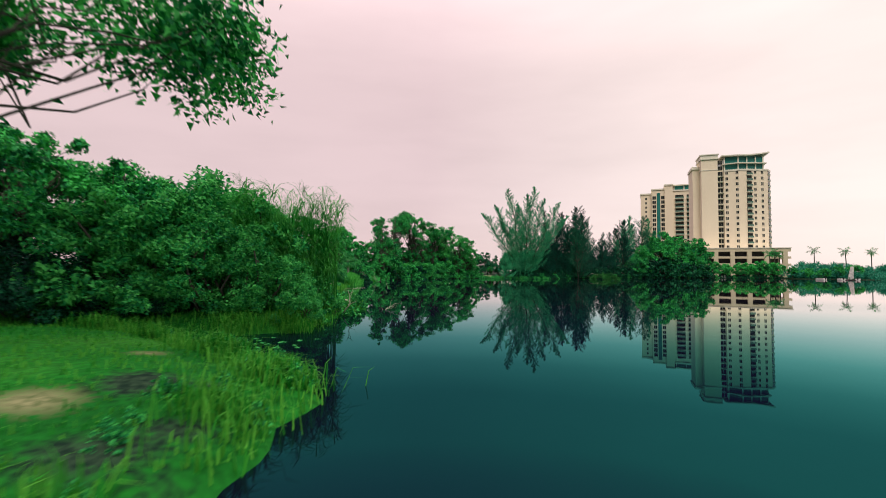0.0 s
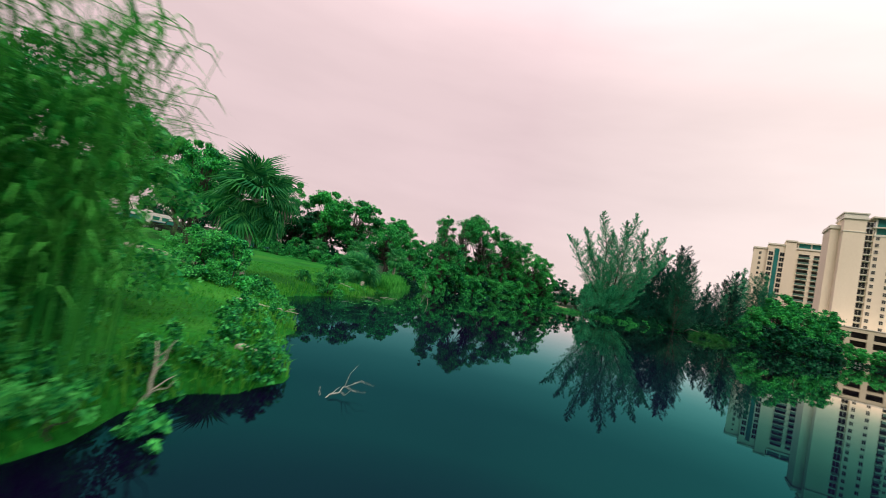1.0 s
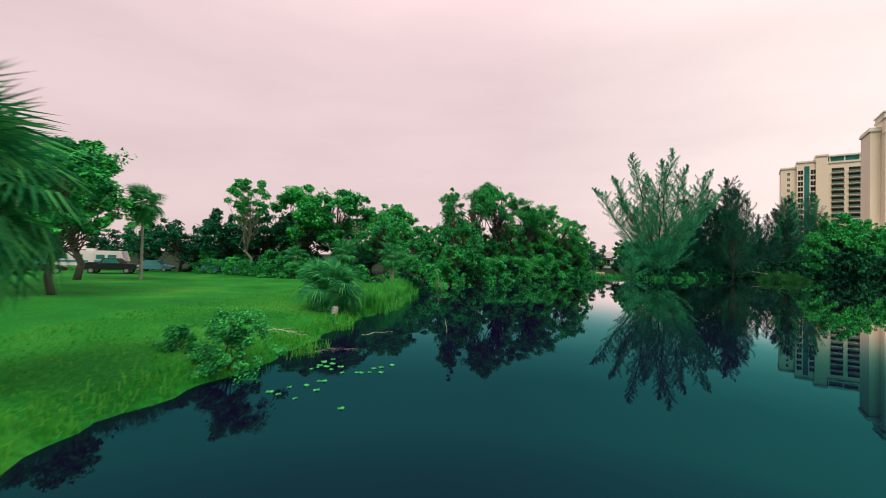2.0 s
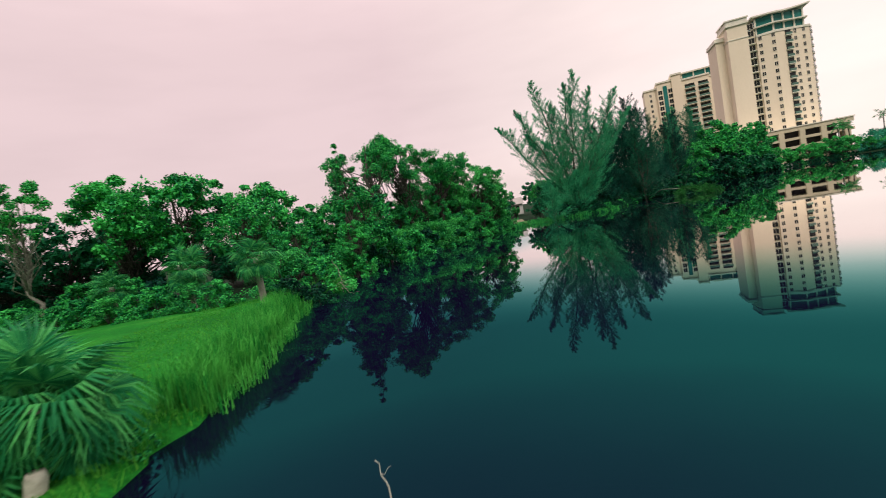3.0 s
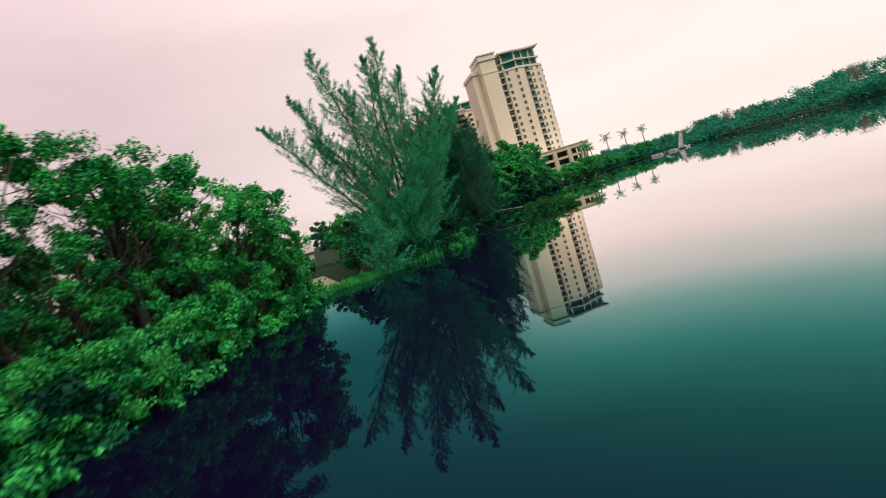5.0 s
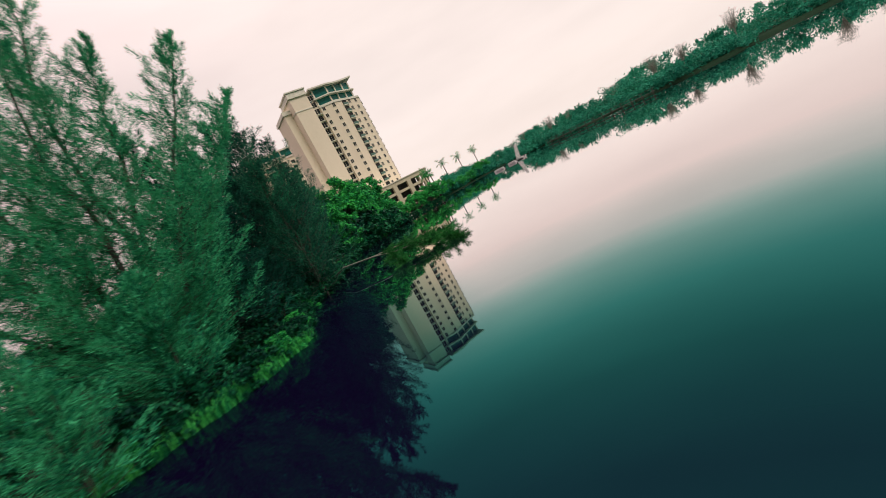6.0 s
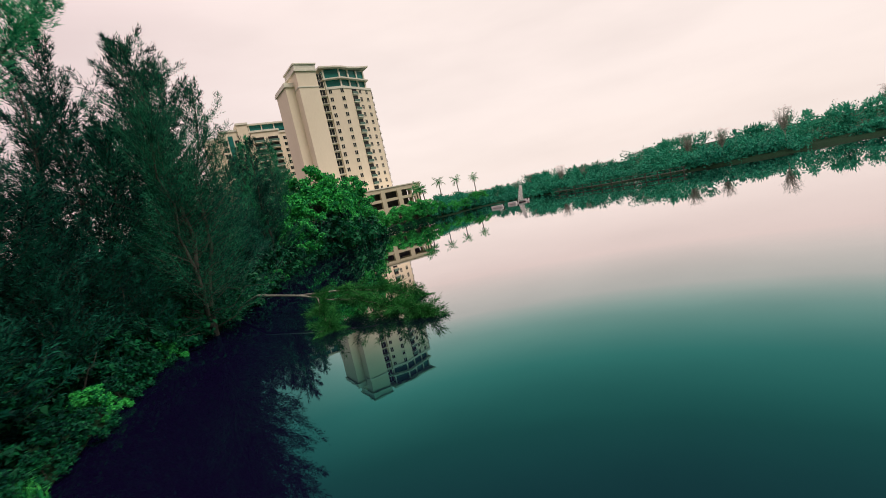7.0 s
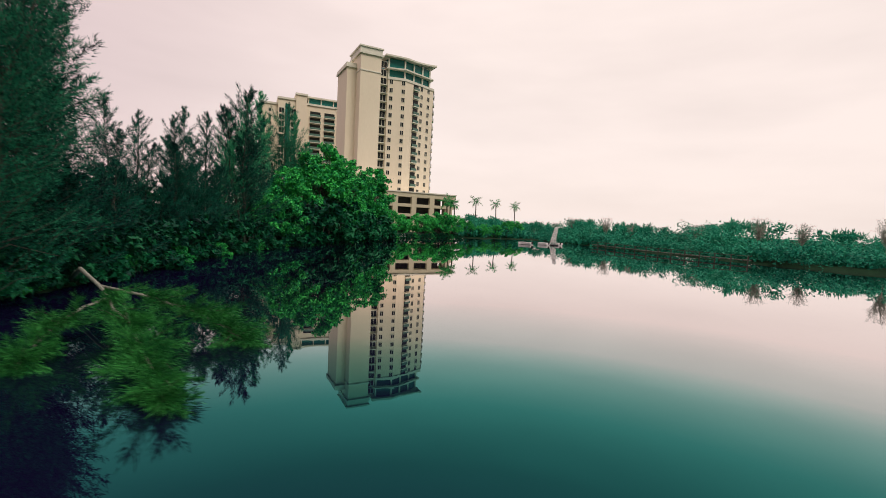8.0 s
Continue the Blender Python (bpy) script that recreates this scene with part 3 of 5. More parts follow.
    for k in range(floors):
        z = base + FLOOR * (k + 0.5)
        put_window(W_TALL, t, 8.6, 1.58, z + 0.1)
        part("recess_sill", MeshMaker().box(7.3, 9.9, 0.7, 1.6, z - 1.5, z - 1.25), M_TRIM, t)
        put_window(W_SMALL, t, 11.2, 0.36, z, a_left)
        put_window(W_SMALL, t, 15.4, -0.46, z, a_left)
        x, y = on_right(0.36)
        put_balcony(B_MID, t, x, y, z - 1.4, a_right)
        for s in (0.57, 0.82):
            x, y = on_right(s)
            put_window(W_SMALL, t, x, y, z, a_right)
        put_balcony(B_END, t, 30.4, 6.3, z - 1.4, math.degrees(math.atan2(4.3, 2.4)))
    for k in range(2):
        put_window(W_TALL, t, 8.6, 1.58, base + FLOOR * (floors + k) + 1.6)
    # parking deck
    p = thing("parking_deck", "tan concrete parking deck with open dark storeys below the tower", "parking deck", (178.0, 145.6, 0), -35.1)
    p.scale = (1.03, 1.03, TOWER_TALL)
    y0, y1, x0, x1 = -9.0, 22.0, -3.0, 34.0
    part("inner_core", MeshMaker().box(x0 + 4, x1 - 4, y0 + 4, y1 - 2, 0.3, 14.2), M_ASPH, p)
    for z, h in ((14.0, 1.6), (10.4, 1.1), (6.8, 1.1), (3.2, 1.0)):
        part("deck_slab", MeshMaker().box(x0, x1, y0, y1, z - 0.5, z + h - 0.5), M_STUCCO_TAN, p)
    part("deck_cap", MeshMaker().box(x0 - 0.3, x1 + 0.3, y0 - 0.3, y1 + 0.3, 15.1, 15.5), M_TRIM, p)
    for x in (x0 + 1.2, 4.2, 11.0, 17.8, 24.6, x1 - 2.2):
        part("pier", MeshMaker().box(x - 0.9, x + 0.9, y0 - 0.15, y0 + 1.0, 0.3, 14.0), M_STUCCO_TAN, p)
    for y in (-1, 7, 15):
        part("pier", MeshMaker().box(x1 - 1.0, x1 + 0.15, y - 0.8, y + 0.8, 0.3, 14.0), M_STUCCO_TAN, p)
        part("pier", MeshMaker().box(x0 - 0.15, x0 + 1.0, y - 0.8, y + 0.8, 0.3, 14.0), M_STUCCO_TAN, p)


def tower_second():
    t = thing("apartment_block", "cream stucco apartment block with stacked balconies behind the tower", "tower", (198.8, 219.1, 0), -39)
    base, floors = 12.0, 14
    for x0, x1, y0, top in ((0, 7, 4, 56.5), (7, 15, 1.5, 59.0), (15, 20, 0, 61.5), (20, 34, 1.0, 57.5), (34, 50, 2.5, 56.5)):
        part("wall", MeshMaker().box(x0, x1, y0, 20, 0.5, top), M_STUCCO, t)
        part("cornice", MeshMaker().box(x0 - 0.3, x1 + 0.3, y0 - 0.5, 20.3, top, top + 0.9), M_TRIM, t)
    part("penthouse_glass", MeshMaker().box(21, 48, 4, 18, 58.4, 61.6), M_GLASS, t)
    part("penthouse_roof", MeshMaker().box(20.2, 49, 2.6, 19, 61.6, 62.3), M_TRIM, t)
    part("glass_bay", MeshMaker().box(10.2, 12.4, 1.3, 2.0, 14, 57), M_GLASS, t)
    for x in (21, 27, 33, 39, 45, 48):
        part("post", MeshMaker().box(x - 0.25, x + 0.25, 3.6, 4.2, 58.4, 61.6), M_TRIM, t)
    for k in range(floors):
        z = base + FLOOR * (k + 0.5)
        put_window(W_TALL, t, 8.6, 1.48, z)
        put_window(W_TALL, t, 14.0, 1.48, z)
        put_window(W_SMALL, t, 3.5, 3.98, z)
        put_balcony(B_WIDE, t, 24.0, 1.0, z - 1.4)
        put_balcony(B_WIDE, t, 30.8, 1.0, z - 1.4)
        put_window(W_WIDE, t, 37.0, 2.48, z)
        put_window(W_SMALL, t, 41.0, 2.48, z)
        put_window(W_SMALL, t, 46.0, 2.48, z)


tower_main()
tower_second()

# ---- trees ----
def bent(r, a, b, n=5, sway=0.06):
    """Points of a limb from a to b with a slight sway."""
    a, b = np.array(a, float), np.array(b, float)
    L = np.linalg.norm(b - a)
    t = np.linspace(0, 1, n)[:, None]
    P = a + (b - a) * t
    P[1:-1] += r.normal(size=(n - 2, 3)) * L * sway
    return P


def broadleaf(name, label, seed, height, spread, boughs=46, leaves=260, size=0.30, low=0.35, material=None, bark=None, fork=0.4, open_=0.0, trunk=0.02, limb=(0.45, 0.8, 0.3)):
    """Tapered trunk, limbs to every bough, leaves in clumps; low: where the crown begins, in heights."""
    r = np.random.default_rng(seed)
    t = thing(name, label, "tree")
    wood, limbs, crown = MeshMaker(), MeshMaker(), MeshMaker()
    top = np.array([r.normal() * 0.05 * height, r.normal() * 0.05 * height, height * 0.8])
    spine = bent(r, (0, 0, -0.3), top, 7, 0.03)
    R = trunk * height + 0.04
    wood.tube(spine, np.linspace(R, R * 0.2, 7), 7)
    mid = height * (low + 1) / 2
    lobes = unit(r.normal(size=(max(7, boughs // 6), 3)) * (1, 1, 0.9))
    reach = r.uniform(0.62, 1.0, len(lobes))
    for k in range(boughs):
        j = k % len(lobes)
        u = unit(lobes[j] + r.normal(size=3) * 0.24)
        rad = reach[j] * r.uniform(0.5 + open_ * 0.6, 1.0) ** 0.6 * (0.55 if k % 4 == 3 else 1.0)
        z = mid + u[2] * rad * height * (1 - low) / 2
        wide = spread * (0.75 + 0.35 * math.sin(math.pi * min(1, max(0, (z / height - low) / (1 - low)))))
        c = np.array([u[0] * rad * wide, u[1] * rad * wide, z])
        br = r.uniform(0.13, 0.25) * spread
        if c[2] + br * 0.7 > height:
            c[2] = height - br * 0.7
        crown.leaves(clump(r, c, br, int(leaves * r.uniform(0.7, 1.3)), size, droop=0.25))
        if k >= 0:
            f = min(0.95, max(0.12, (c[2] / height) * r.uniform(limb[0], limb[1])))
            i = f * 6
            s = spine[int(i)] * (1 - i % 1) + spine[min(6, int(i) + 1)] * (i % 1)
            limbs.tube(bent(r, s, c, 5, 0.07), np.linspace(R * limb[2] * (1 - f * 0.6), R * 0.05, 5), 4)
    part("trunk", wood, bark or M_BARK, t, smooth=True)
    tagged(part("branchwork", limbs, bark or M_BARK, t, smooth=True), "", "", "", "stuff")
    part("crown", crown, material or M_LEAF, t)
    return t


def bush(name, label, seed, height, spread, clumps=34, leaves=190, size=0.2, material=None, hang=0.3):
    """Leaf mound down to the ground on a few stems."""
    r = np.random.default_rng(seed)
    t = thing(name, label, "bush")
    wood, crown = MeshMaker(), MeshMaker()
    for k in range(clumps):
        a, e = r.uniform(0, 2 * math.pi), r.uniform(0.02, 1.0) ** 0.7 * math.pi / 2
        if k % 4 == 1:
            e = r.uniform(0.0, 0.3)
        q = r.uniform(0.5, 1.05)
        lump = 1 + 0.25 * math.sin(3 * a + seed) + 0.15 * math.sin(5 * a)
        c = np.array([math.cos(a) * math.cos(e) * spread * q * lump, math.sin(a) * math.cos(e) * spread * q * lump, height * (0.08 + 0.85 * math.sin(e) * q)])
        br = r.uniform(0.14, 0.28) * min(spread, height)
        crown.leaves(clump(r, c, br, int(leaves * r.uniform(0.7, 1.3)), size, flat=0.8, droop=hang))
        if k % 8 == 0:
            wood.tube(bent(r, (c[0] * 0.2, c[1] * 0.2, -0.3), c, 4, 0.08), np.linspace(0.02 * height, 0.006 * height, 4), 5)
    part("stem", wood, M_BARK, t, smooth=True)
    part("foliage", crown, material or M_LEAF, t)
    return t


def casuarina(name, label, seed, stems, spread, branches=110, low=0.06, size=0.34, sprays=150, width=0.048, foot=0.8, material=None):
    """One or more rising stems (tip x, tip y, height), plumes of thin needles, fuller towards the foot."""
    r = np.random.default_rng(seed)
    t = thing(name, label, "tree")
    crown, limbs = MeshMaker(), MeshMaker()
    for tx, ty, height in stems:
        wood = MeshMaker()
        n = 9
        ts = np.linspace(0, 1, n)
        spine = np.stack([tx * ts ** 1.15, ty * ts ** 1.15, height * ts - 0.3 * (1 - ts)], 1)
        spine += r.normal(size=(n, 3)) * (0.012 * height, 0.012 * height, 0) * np.minimum(1, 8 * ts * (1 - ts))[:, None]
        R = 0.009 * height + 0.03
        wood.tube(spine, np.linspace(R, 0.02, n), 7)
        for k in range(branches):
            f = low + (0.985 - low) * ((k + r.uniform(0, 1)) / branches) ** 0.85
            i = f * (n - 1)
            s = spine[int(i)] * (1 - i % 1) + spine[min(n - 1, int(i) + 1)] * (i % 1)
            L = spread * (0.14 + 0.86 * (1 - f) ** foot) * min(1.0, 6 * (1.03 - f)) * r.uniform(0.4, 1.25) + 0.2
            a = r.uniform(0, 2 * math.pi)
            up = r.uniform(0.4, 1.1) * (0.3 + 1.2 * f)
            d = unit(np.array([math.cos(a), math.sin(a), up]))
            P = bent(r, s, s + d * L, 5, 0.05)
            P[2:, 2] += np.array([0.02, 0.08, 0.18]) * L
            if L > 0.8:
                limbs.tube(P, np.linspace(R * 0.24 * (1.1 - f), 0.006, 5), 3)
            m = int(sprays * (0.2 + 0.9 * L / spread))
            q = r.uniform(0.05, 1.04, m) ** 0.7 * 4
            j = np.minimum(q.astype(int), 3)
            g = (q - j)[:, None]
            C = P[j] * (1 - g) + P[j + 1] * g
            side = unit(r.normal(size=(m, 3)))
            C = C + side * (0.15 + 0.20 * L * (1 - q / 4.6))[:, None] * r.uniform(0.1, 1.3, m)[:, None]
            D = unit(d * 0.9 + side * 0.7 + np.array([0, 0, 0.25]) + r.normal(size=(m, 3)) * 0.25)
            crown.leaves(leaf_verts(C, D, size * r.uniform(0.5, 1.35, m), width / size, r))
        part("trunk", wood, M_BARK, t, smooth=True)
    tagged(part("branchwork", limbs, M_BARK, t, smooth=True), "", "", "", "stuff")
    part("crown", crown, material or M_NEEDLE, t)
    return t


def fan_frond(seed, stalk=0.7, reach=0.8, fingers=28, name="frond"):
    """A fan palm leaf: stalk and split pleated fingers with drooping tips."""
    r = np.random.default_rng(seed)
    m = MeshMaker()
    m.tube([(0, 0, 0), (stalk * 0.5, 0, 0.06), (stalk, 0, 0.02)], [0.018, 0.014, 0.01], 4)
    for k in range(fingers):
        a = radians(-125 + 250 * k / (fingers - 1))
        L = reach * (0.75 + 0.25 * math.cos(a * 0.7)) * r.uniform(0.9, 1.08)
        d = np.array([math.cos(a), math.sin(a), 0])
        s = np.array([-math.sin(a), math.cos(a), 0])
        o = np.array([stalk, 0, 0.02])
        w = 0.036 * reach
        p1, p2 = o + d * L * 0.55 + (0, 0, 0.05 * L), o + d * L + (0, 0, -(0.25 + 0.2 * r.uniform()) * L)
        m.add([o, p1 + s * w, p1 - s * w, p2, p1 + (0, 0, -0.02)], [(0, 1, 4), (0, 4, 2), (1, 3, 4), (4, 3, 2)])
    me = m.mesh(name)
    me.materials.append(M_PALM)
    return me


FRONDS = [fan_frond(k) for k in range(4)]


def plume_frond(seed, length=2.6):
    """A feather palm leaf that arches."""
    r = np.random.default_rng(seed)
    m = MeshMaker()
    t = np.linspace(0, 1, 7)
    P = np.stack([length * t * (1 - 0.12 * t), 0 * t, length * (0.35 * t - 0.62 * t * t)], 1)
    m.tube(P, np.linspace(0.03, 0.006, 7), 4)
    k = 60
    q = r.uniform(0.12, 1, k)
    C = np.stack([np.interp(q, t, P[:, i]) for i in range(3)], 1)
    s = np.where(np.arange(k) % 2, 1.0, -1.0)
    L = 0.75 * np.sin(np.pi * np.clip(q * 0.85 + 0.12, 0, 1)) + 0.12
    D = unit(np.stack([0.45 + 0 * s, s, -0.55 + 0 * s], 1))
    m.leaves(leaf_verts(C + D * (L / 2)[:, None], D, L, 0.10, r))
    me = m.mesh("frond")
    me.materials.append(M_PALM)
    return me


PLUMES = [plume_frond(k) for k in range(3)]


def palm(name, label, at, trunk_h, fronds, scale, seed, kind="fan", radius=0.12, droop=55, lean=(0, 0), bark=None, boots=True):
    r = np.random.default_rng(seed)
    t = thing(name, label, "palm", at)
    n = max(4, int(trunk_h / 0.35))
    wood = MeshMaker()
    P = [(lean[0] * (k / n) ** 1.3, lean[1] * (k / n) ** 1.3, -0.3 + (trunk_h + 0.3) * k / n) for k in range(n + 1)]
    wood.tube(P, [radius * (1.15 - 0.25 * k / n + (0.06 if k % 2 else 0)) for k in range(n + 1)], 9)
    tr = part("trunk", wood, bark or M_BARK_PALE, t, smooth=True)
    if boots:
        for k in range(10):
            a = k * 2.4
            z = trunk_h - 0.05 - 0.09 * k
            if z < 0.1:
                break
            c = np.array([lean[0] + math.cos(a) * radius, lean[1] + math.sin(a) * radius, z])
            part("leaf_boot", MeshMaker().tube([c, c + (math.cos(a) * 0.12, math.sin(a) * 0.12, 0.22)], [0.05, 0.02], 4), M_BARK_PALE, t)
    for k in range(fronds):
        a = k * 137.5 + r.uniform(-12, 12)
        tilt = -78 + (78 + droop) * (k / max(1, fronds - 1)) ** 0.8 + r.uniform(-16, 16)
        s = scale * r.uniform(0.7, 1.22)
        me = (FRONDS if kind == "fan" else PLUMES)[k % 3]
        m = pose(lean[0], lean[1], trunk_h - 0.02 * k * scale / fronds, 0, 0, a) @ pose(0, 0, 0, r.uniform(-25, 25), 0, 0) @ pose(0, 0, 0, 0, tilt, 0) @ Matrix.Scale(s, 4)
        child(new("frond", me), t, m)
    return t


def plant(ob, x, y, turn=0.0, scale=1.0, sink=0.05, z=None):
    """A copy of a tree set down on the ground."""
    h = max(gz(x, y), -0.25) if z is None else z
    ob_scale = ob.scale.copy()
    ob.scale = (1, 1, 1)
    c = copy_thing(ob, pose(x, y, h - sink, 0, 0, turn) @ Matrix.Scale(scale, 4))
    ob.scale = ob_scale
    return c


def drop(ob):
    for o in (*ob.children_recursive, ob):
        bpy.data.objects.remove(o)


# --- behind the lawn and along the wooded bank ---
oak = broadleaf("broadleaf_tree", "broad dark green tree at the edge of the lawn", 11, 12.0, 4.6, 72, 190, 0.36, 0.24)
slim = broadleaf("slender_tree", "slender tree with a round open crown and bare pale trunk", 12, 12.5, 2.9, 46, 270, 0.23, 0.44, M_LEAF, M_BARK_PALE, open_=0.25, trunk=0.012)
dense = broadleaf("woodland_tree", "dense green lakeside tree crowned with bright young leaves", 13, 12.0, 3.8, 84, 330, 0.22, 0.10, M_LEAF_BRIGHT)
tuft = broadleaf("tufted_tree", "tall tree with tufted crown rising over the bank", 14, 13.5, 3.6, 54, 420, 0.19, 0.42, M_LEAF, open_=0.15)
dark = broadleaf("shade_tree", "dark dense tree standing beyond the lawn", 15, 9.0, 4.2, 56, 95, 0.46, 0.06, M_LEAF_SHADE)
vine = broadleaf("vine_covered_tree", "tree smothered by hanging green vines", 16, 10.5, 3.2, 84, 210, 0.26, 0.01, M_LEAF)
plume = broadleaf("spreading_tree", "spreading feathery tree reaching over the bank", 17, 9.5, 5.6, 66, 420, 0.19, 0.40, M_LEAF_BRIGHT, open_=0.15, trunk=0.018, limb=(0.78, 0.95, 0.17))
column = broadleaf("vine_covered_snag", "tall slender snag wrapped in green vines", 18, 11.5, 1.15, 132, 60, 0.22, 0.05, M_LEAF, trunk=0.008)
shrub = bush("shore_bush", "round green bush overhanging the water", 21, 3.4, 2.6, 44, 110, 0.28, M_LEAF)
shrub_b = bush("mangrove_bush", "bright leafy mangrove bush at the water edge", 22, 4.2, 3.0, 48, 250, 0.19, M_LEAF_BRIGHT)
shrub_d = bush("shade_bush", "low bush with the shade of the trees in its leaf colour", 23, 2.4, 2.3, 30, 70, 0.34, M_LEAF_UNDERSHADE)
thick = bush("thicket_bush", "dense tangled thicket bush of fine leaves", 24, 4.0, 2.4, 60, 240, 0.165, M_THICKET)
hollow = bush("shade_bush", "fine-leaved bush under the overhanging tree, leaf colour darkened for deep shade", 26, 2.6, 2.3, 56, 260, 0.12, M_LEAF_UNDERSHADE)
weed = bush("weed", "bright broad-leaved weed at the water edge", 25, 0.7, 0.5, 26, 22, 0.12, M_LEAF_BRIGHT)

for ob, x, y, turn, s in (
        (dark, -42.4, 50.6, 0, 0.88), (dark, -36.8, 46.9, 60, 0.97), (dark, -30.9, 47.3, 130, 1.16), (slim, -25.9, 42.1, 0, 1.10), (dark, -26.1, 47.6, 200, 1.23), (oak, -19.7, 44.9, 40, 1.16),
        (oak, -14.8, 45.3, 150, 1.12), (dark, -20.5, 50.6, 290, 1.33), (vine, -8.5, 39.7, 20, 0.98), (oak, -8.2, 46.0, 250, 0.98), (oak, -3.6, 48.4, 30, 0.72), (dark, -14.0, 52.0, 20, 0.8), (dark, -9.0, 54.0, 110, 0.85), (dark, -25.0, 53.5, 200, 0.85), (dark, -33.5, 52.0, 310, 0.8), (dark, -19.0, 47.6, 80, 0.5), (dark, -12.0, 46.6, 170, 0.5), (dark, -4.0, 44.5, 260, 0.5), (dark, 0.5, 48.6, 30, 0.55), (dark, 4.4, 51.8, 120, 0.55), (dark, 9.6, 55.0, 210, 0.55), (vine, -5.2, 36.4, 200, 0.62),
        (vine, -0.3, 37.1, 80, 0.60), (vine, -0.2, 45.4, 140, 0.92), (vine, 6.6, 52.6, 40, 0.78), (vine, 13.4, 57.2, 30, 0.80), (vine, 1.6, 48.0, 210, 0.7), (tuft, 3.1, 49.3, 20, 1.2), (tuft, 8.3, 52.7, 110, 1.25), (dense, 3.8, 53.2, 10, 0.86),
        (column, -0.1, 38.5, 0, 1.14), (vine, 1.0, 41.2, 160, 0.98), (dense, 10.4, 55.0, 90, 0.88), (tuft, 14.2, 56.2, 230, 1.08), (dense, 16.6, 59.1, 170, 1.14), (dense, 21.5, 60.9, 260, 1.01), (vine, 24.8, 64.3, 300, 0.92), (vine, 20.2, 59.6, 130, 0.66),
        (dense, -48.7, 57.4, 20, 0.74), (dark, -55.6, 61.8, 20, 0.86), (oak, -67.5, 56.3, 70, 0.93), (oak, -31.8, 21.6, 70, 1.07), (oak, -29.4, 8.6, 20, 1.02), (oak, -24.5, 10.1, 190, 0.84),
        (oak, -39.0, 2.0, 120, 1.3), (plume, -15.2, -35.3, 340, 1.22),
        (vine, -16.2, -25.4, 60, 0.62), (vine, -19.0, -26.6, 150, 0.7), (vine, -14.2, -24.0, 250, 0.52), (dark, -21.6, -28.4, 30, 0.8), (oak, -28, -34, 10, 0.8), (dark, -26, -24, 90, 0.9)):
    plant(ob, x, y, turn, s)
for x, y, turn, s, ob in ((0.6, 43.5, 0, 0.84, shrub), (3.9, 48.2, 80, 0.89, shrub_b), (7.1, 50.8, 160, 0.84, shrub_b), (11.5, 52.4, 220, 0.94, shrub_b), (14.7, 55.1, 290, 0.88, shrub_b),
                          (17.8, 58.6, 20, 0.82, shrub_b), (22.2, 60.4, 100, 0.76, shrub), (24.9, 63.1, 190, 0.66, shrub), (-0.3, 36.6, 250, 0.71, shrub), (-3.2, 29.7, 0, 0.80, shrub), (-4.6, 25.9, 40, 0.5, shrub_d), (-3.7, 27.3, 130, 0.5, shrub_d), (-5.6, 27.0, 210, 0.6, shrub_d), (-6.4, 25.4, 300, 0.36, shrub), (-3.9, 25.0, 10, 0.5, shrub_d),
                          (-5.8, 29.5, 50, 0.77, shrub_b), (27.6, 66.0, 20, 0.52, shrub), (-1.5, 41.4, 130, 0.84, shrub), (2.0, 48.4, 10, 0.93, shrub), (12.5, 55.3, 40, 1.03, shrub), (8.4, 51.6, 70, 0.95, shrub_b), (10.0, 52.6, 200, 0.8, shrub_b), (6.0, 50.2, 310, 0.8, shrub_b)):
    plant(ob, x, y, turn, s)
for k in range(15):
    q = k / 14
    plant(shrub_d if k % 2 else shrub, -0.4 + 27.6 * q, 40.6 + 27.2 * q + 0.2 * math.sin(math.pi * q), 33 * k, 0.85 + 0.2 * (k % 3))
for k in range(11):
    x = -31.3 + 2.1 * k
    plant(shrub if k % 3 else shrub_b, x, 43.0 - 0.56 * (x + 31.3), 50 * k, 0.5 + 0.1 * (k % 3))

for k in range(9):
    x = -35.0 + 2.3 * k
    plant(shrub if k % 2 else shrub_d, x, 46.4 - 0.4 * (x + 31.3), 67 * k, 0.85 + 0.1 * (k % 3))

# --- the thicket beside the first stretch of bank ---
for x, y, turn, s, ob in ((-14.6, -26.4, 0, 1.05, thick), (-13.0, -27.2, 70, 0.85, thick), (-11.6, -27.6, 150, 0.66, thick), (-10.5, -27.2, 40, 0.5, thick), (-16.2, -27.0, 210, 1.0, thick),
                          (-12.4, -25.6, 300, 1.1, thick), (-14.0, -24.6, 20, 1.3, thick), (-17.4, -25.0, 120, 1.3, thick), (-10.2, -25.9, 200, 0.5, thick), (-15.4, -25.4, 80, 1.2, thick), (-12.6, -20.8, 10, 1.15, thick),
                          (-17.6, -28.2, 20, 0.95, hollow), (-19.4, -29.4, 200, 1.1, hollow), (-15.6, -27.9, 80, 0.6, hollow), (-21.8, -31.0, 140, 1.2, hollow), (-13.6, -22.6, 140, 1.2, thick),
                          (-12.6, -11.4, 0, 0.62, shrub), (-13.3, -12.2, 90, 0.5, shrub_b), (-9.6, -2.8, 60, 0.42, shrub_b), (-11.4, -2.1, 80, 0.24, shrub),
                          (-9.7, -24.8, 90, 0.36, thick), (-11.2, -23.4, 10, 0.6, thick), (-9.9, -28.3, 60, 0.32, thick)):
    plant(ob, x, y, turn, s)
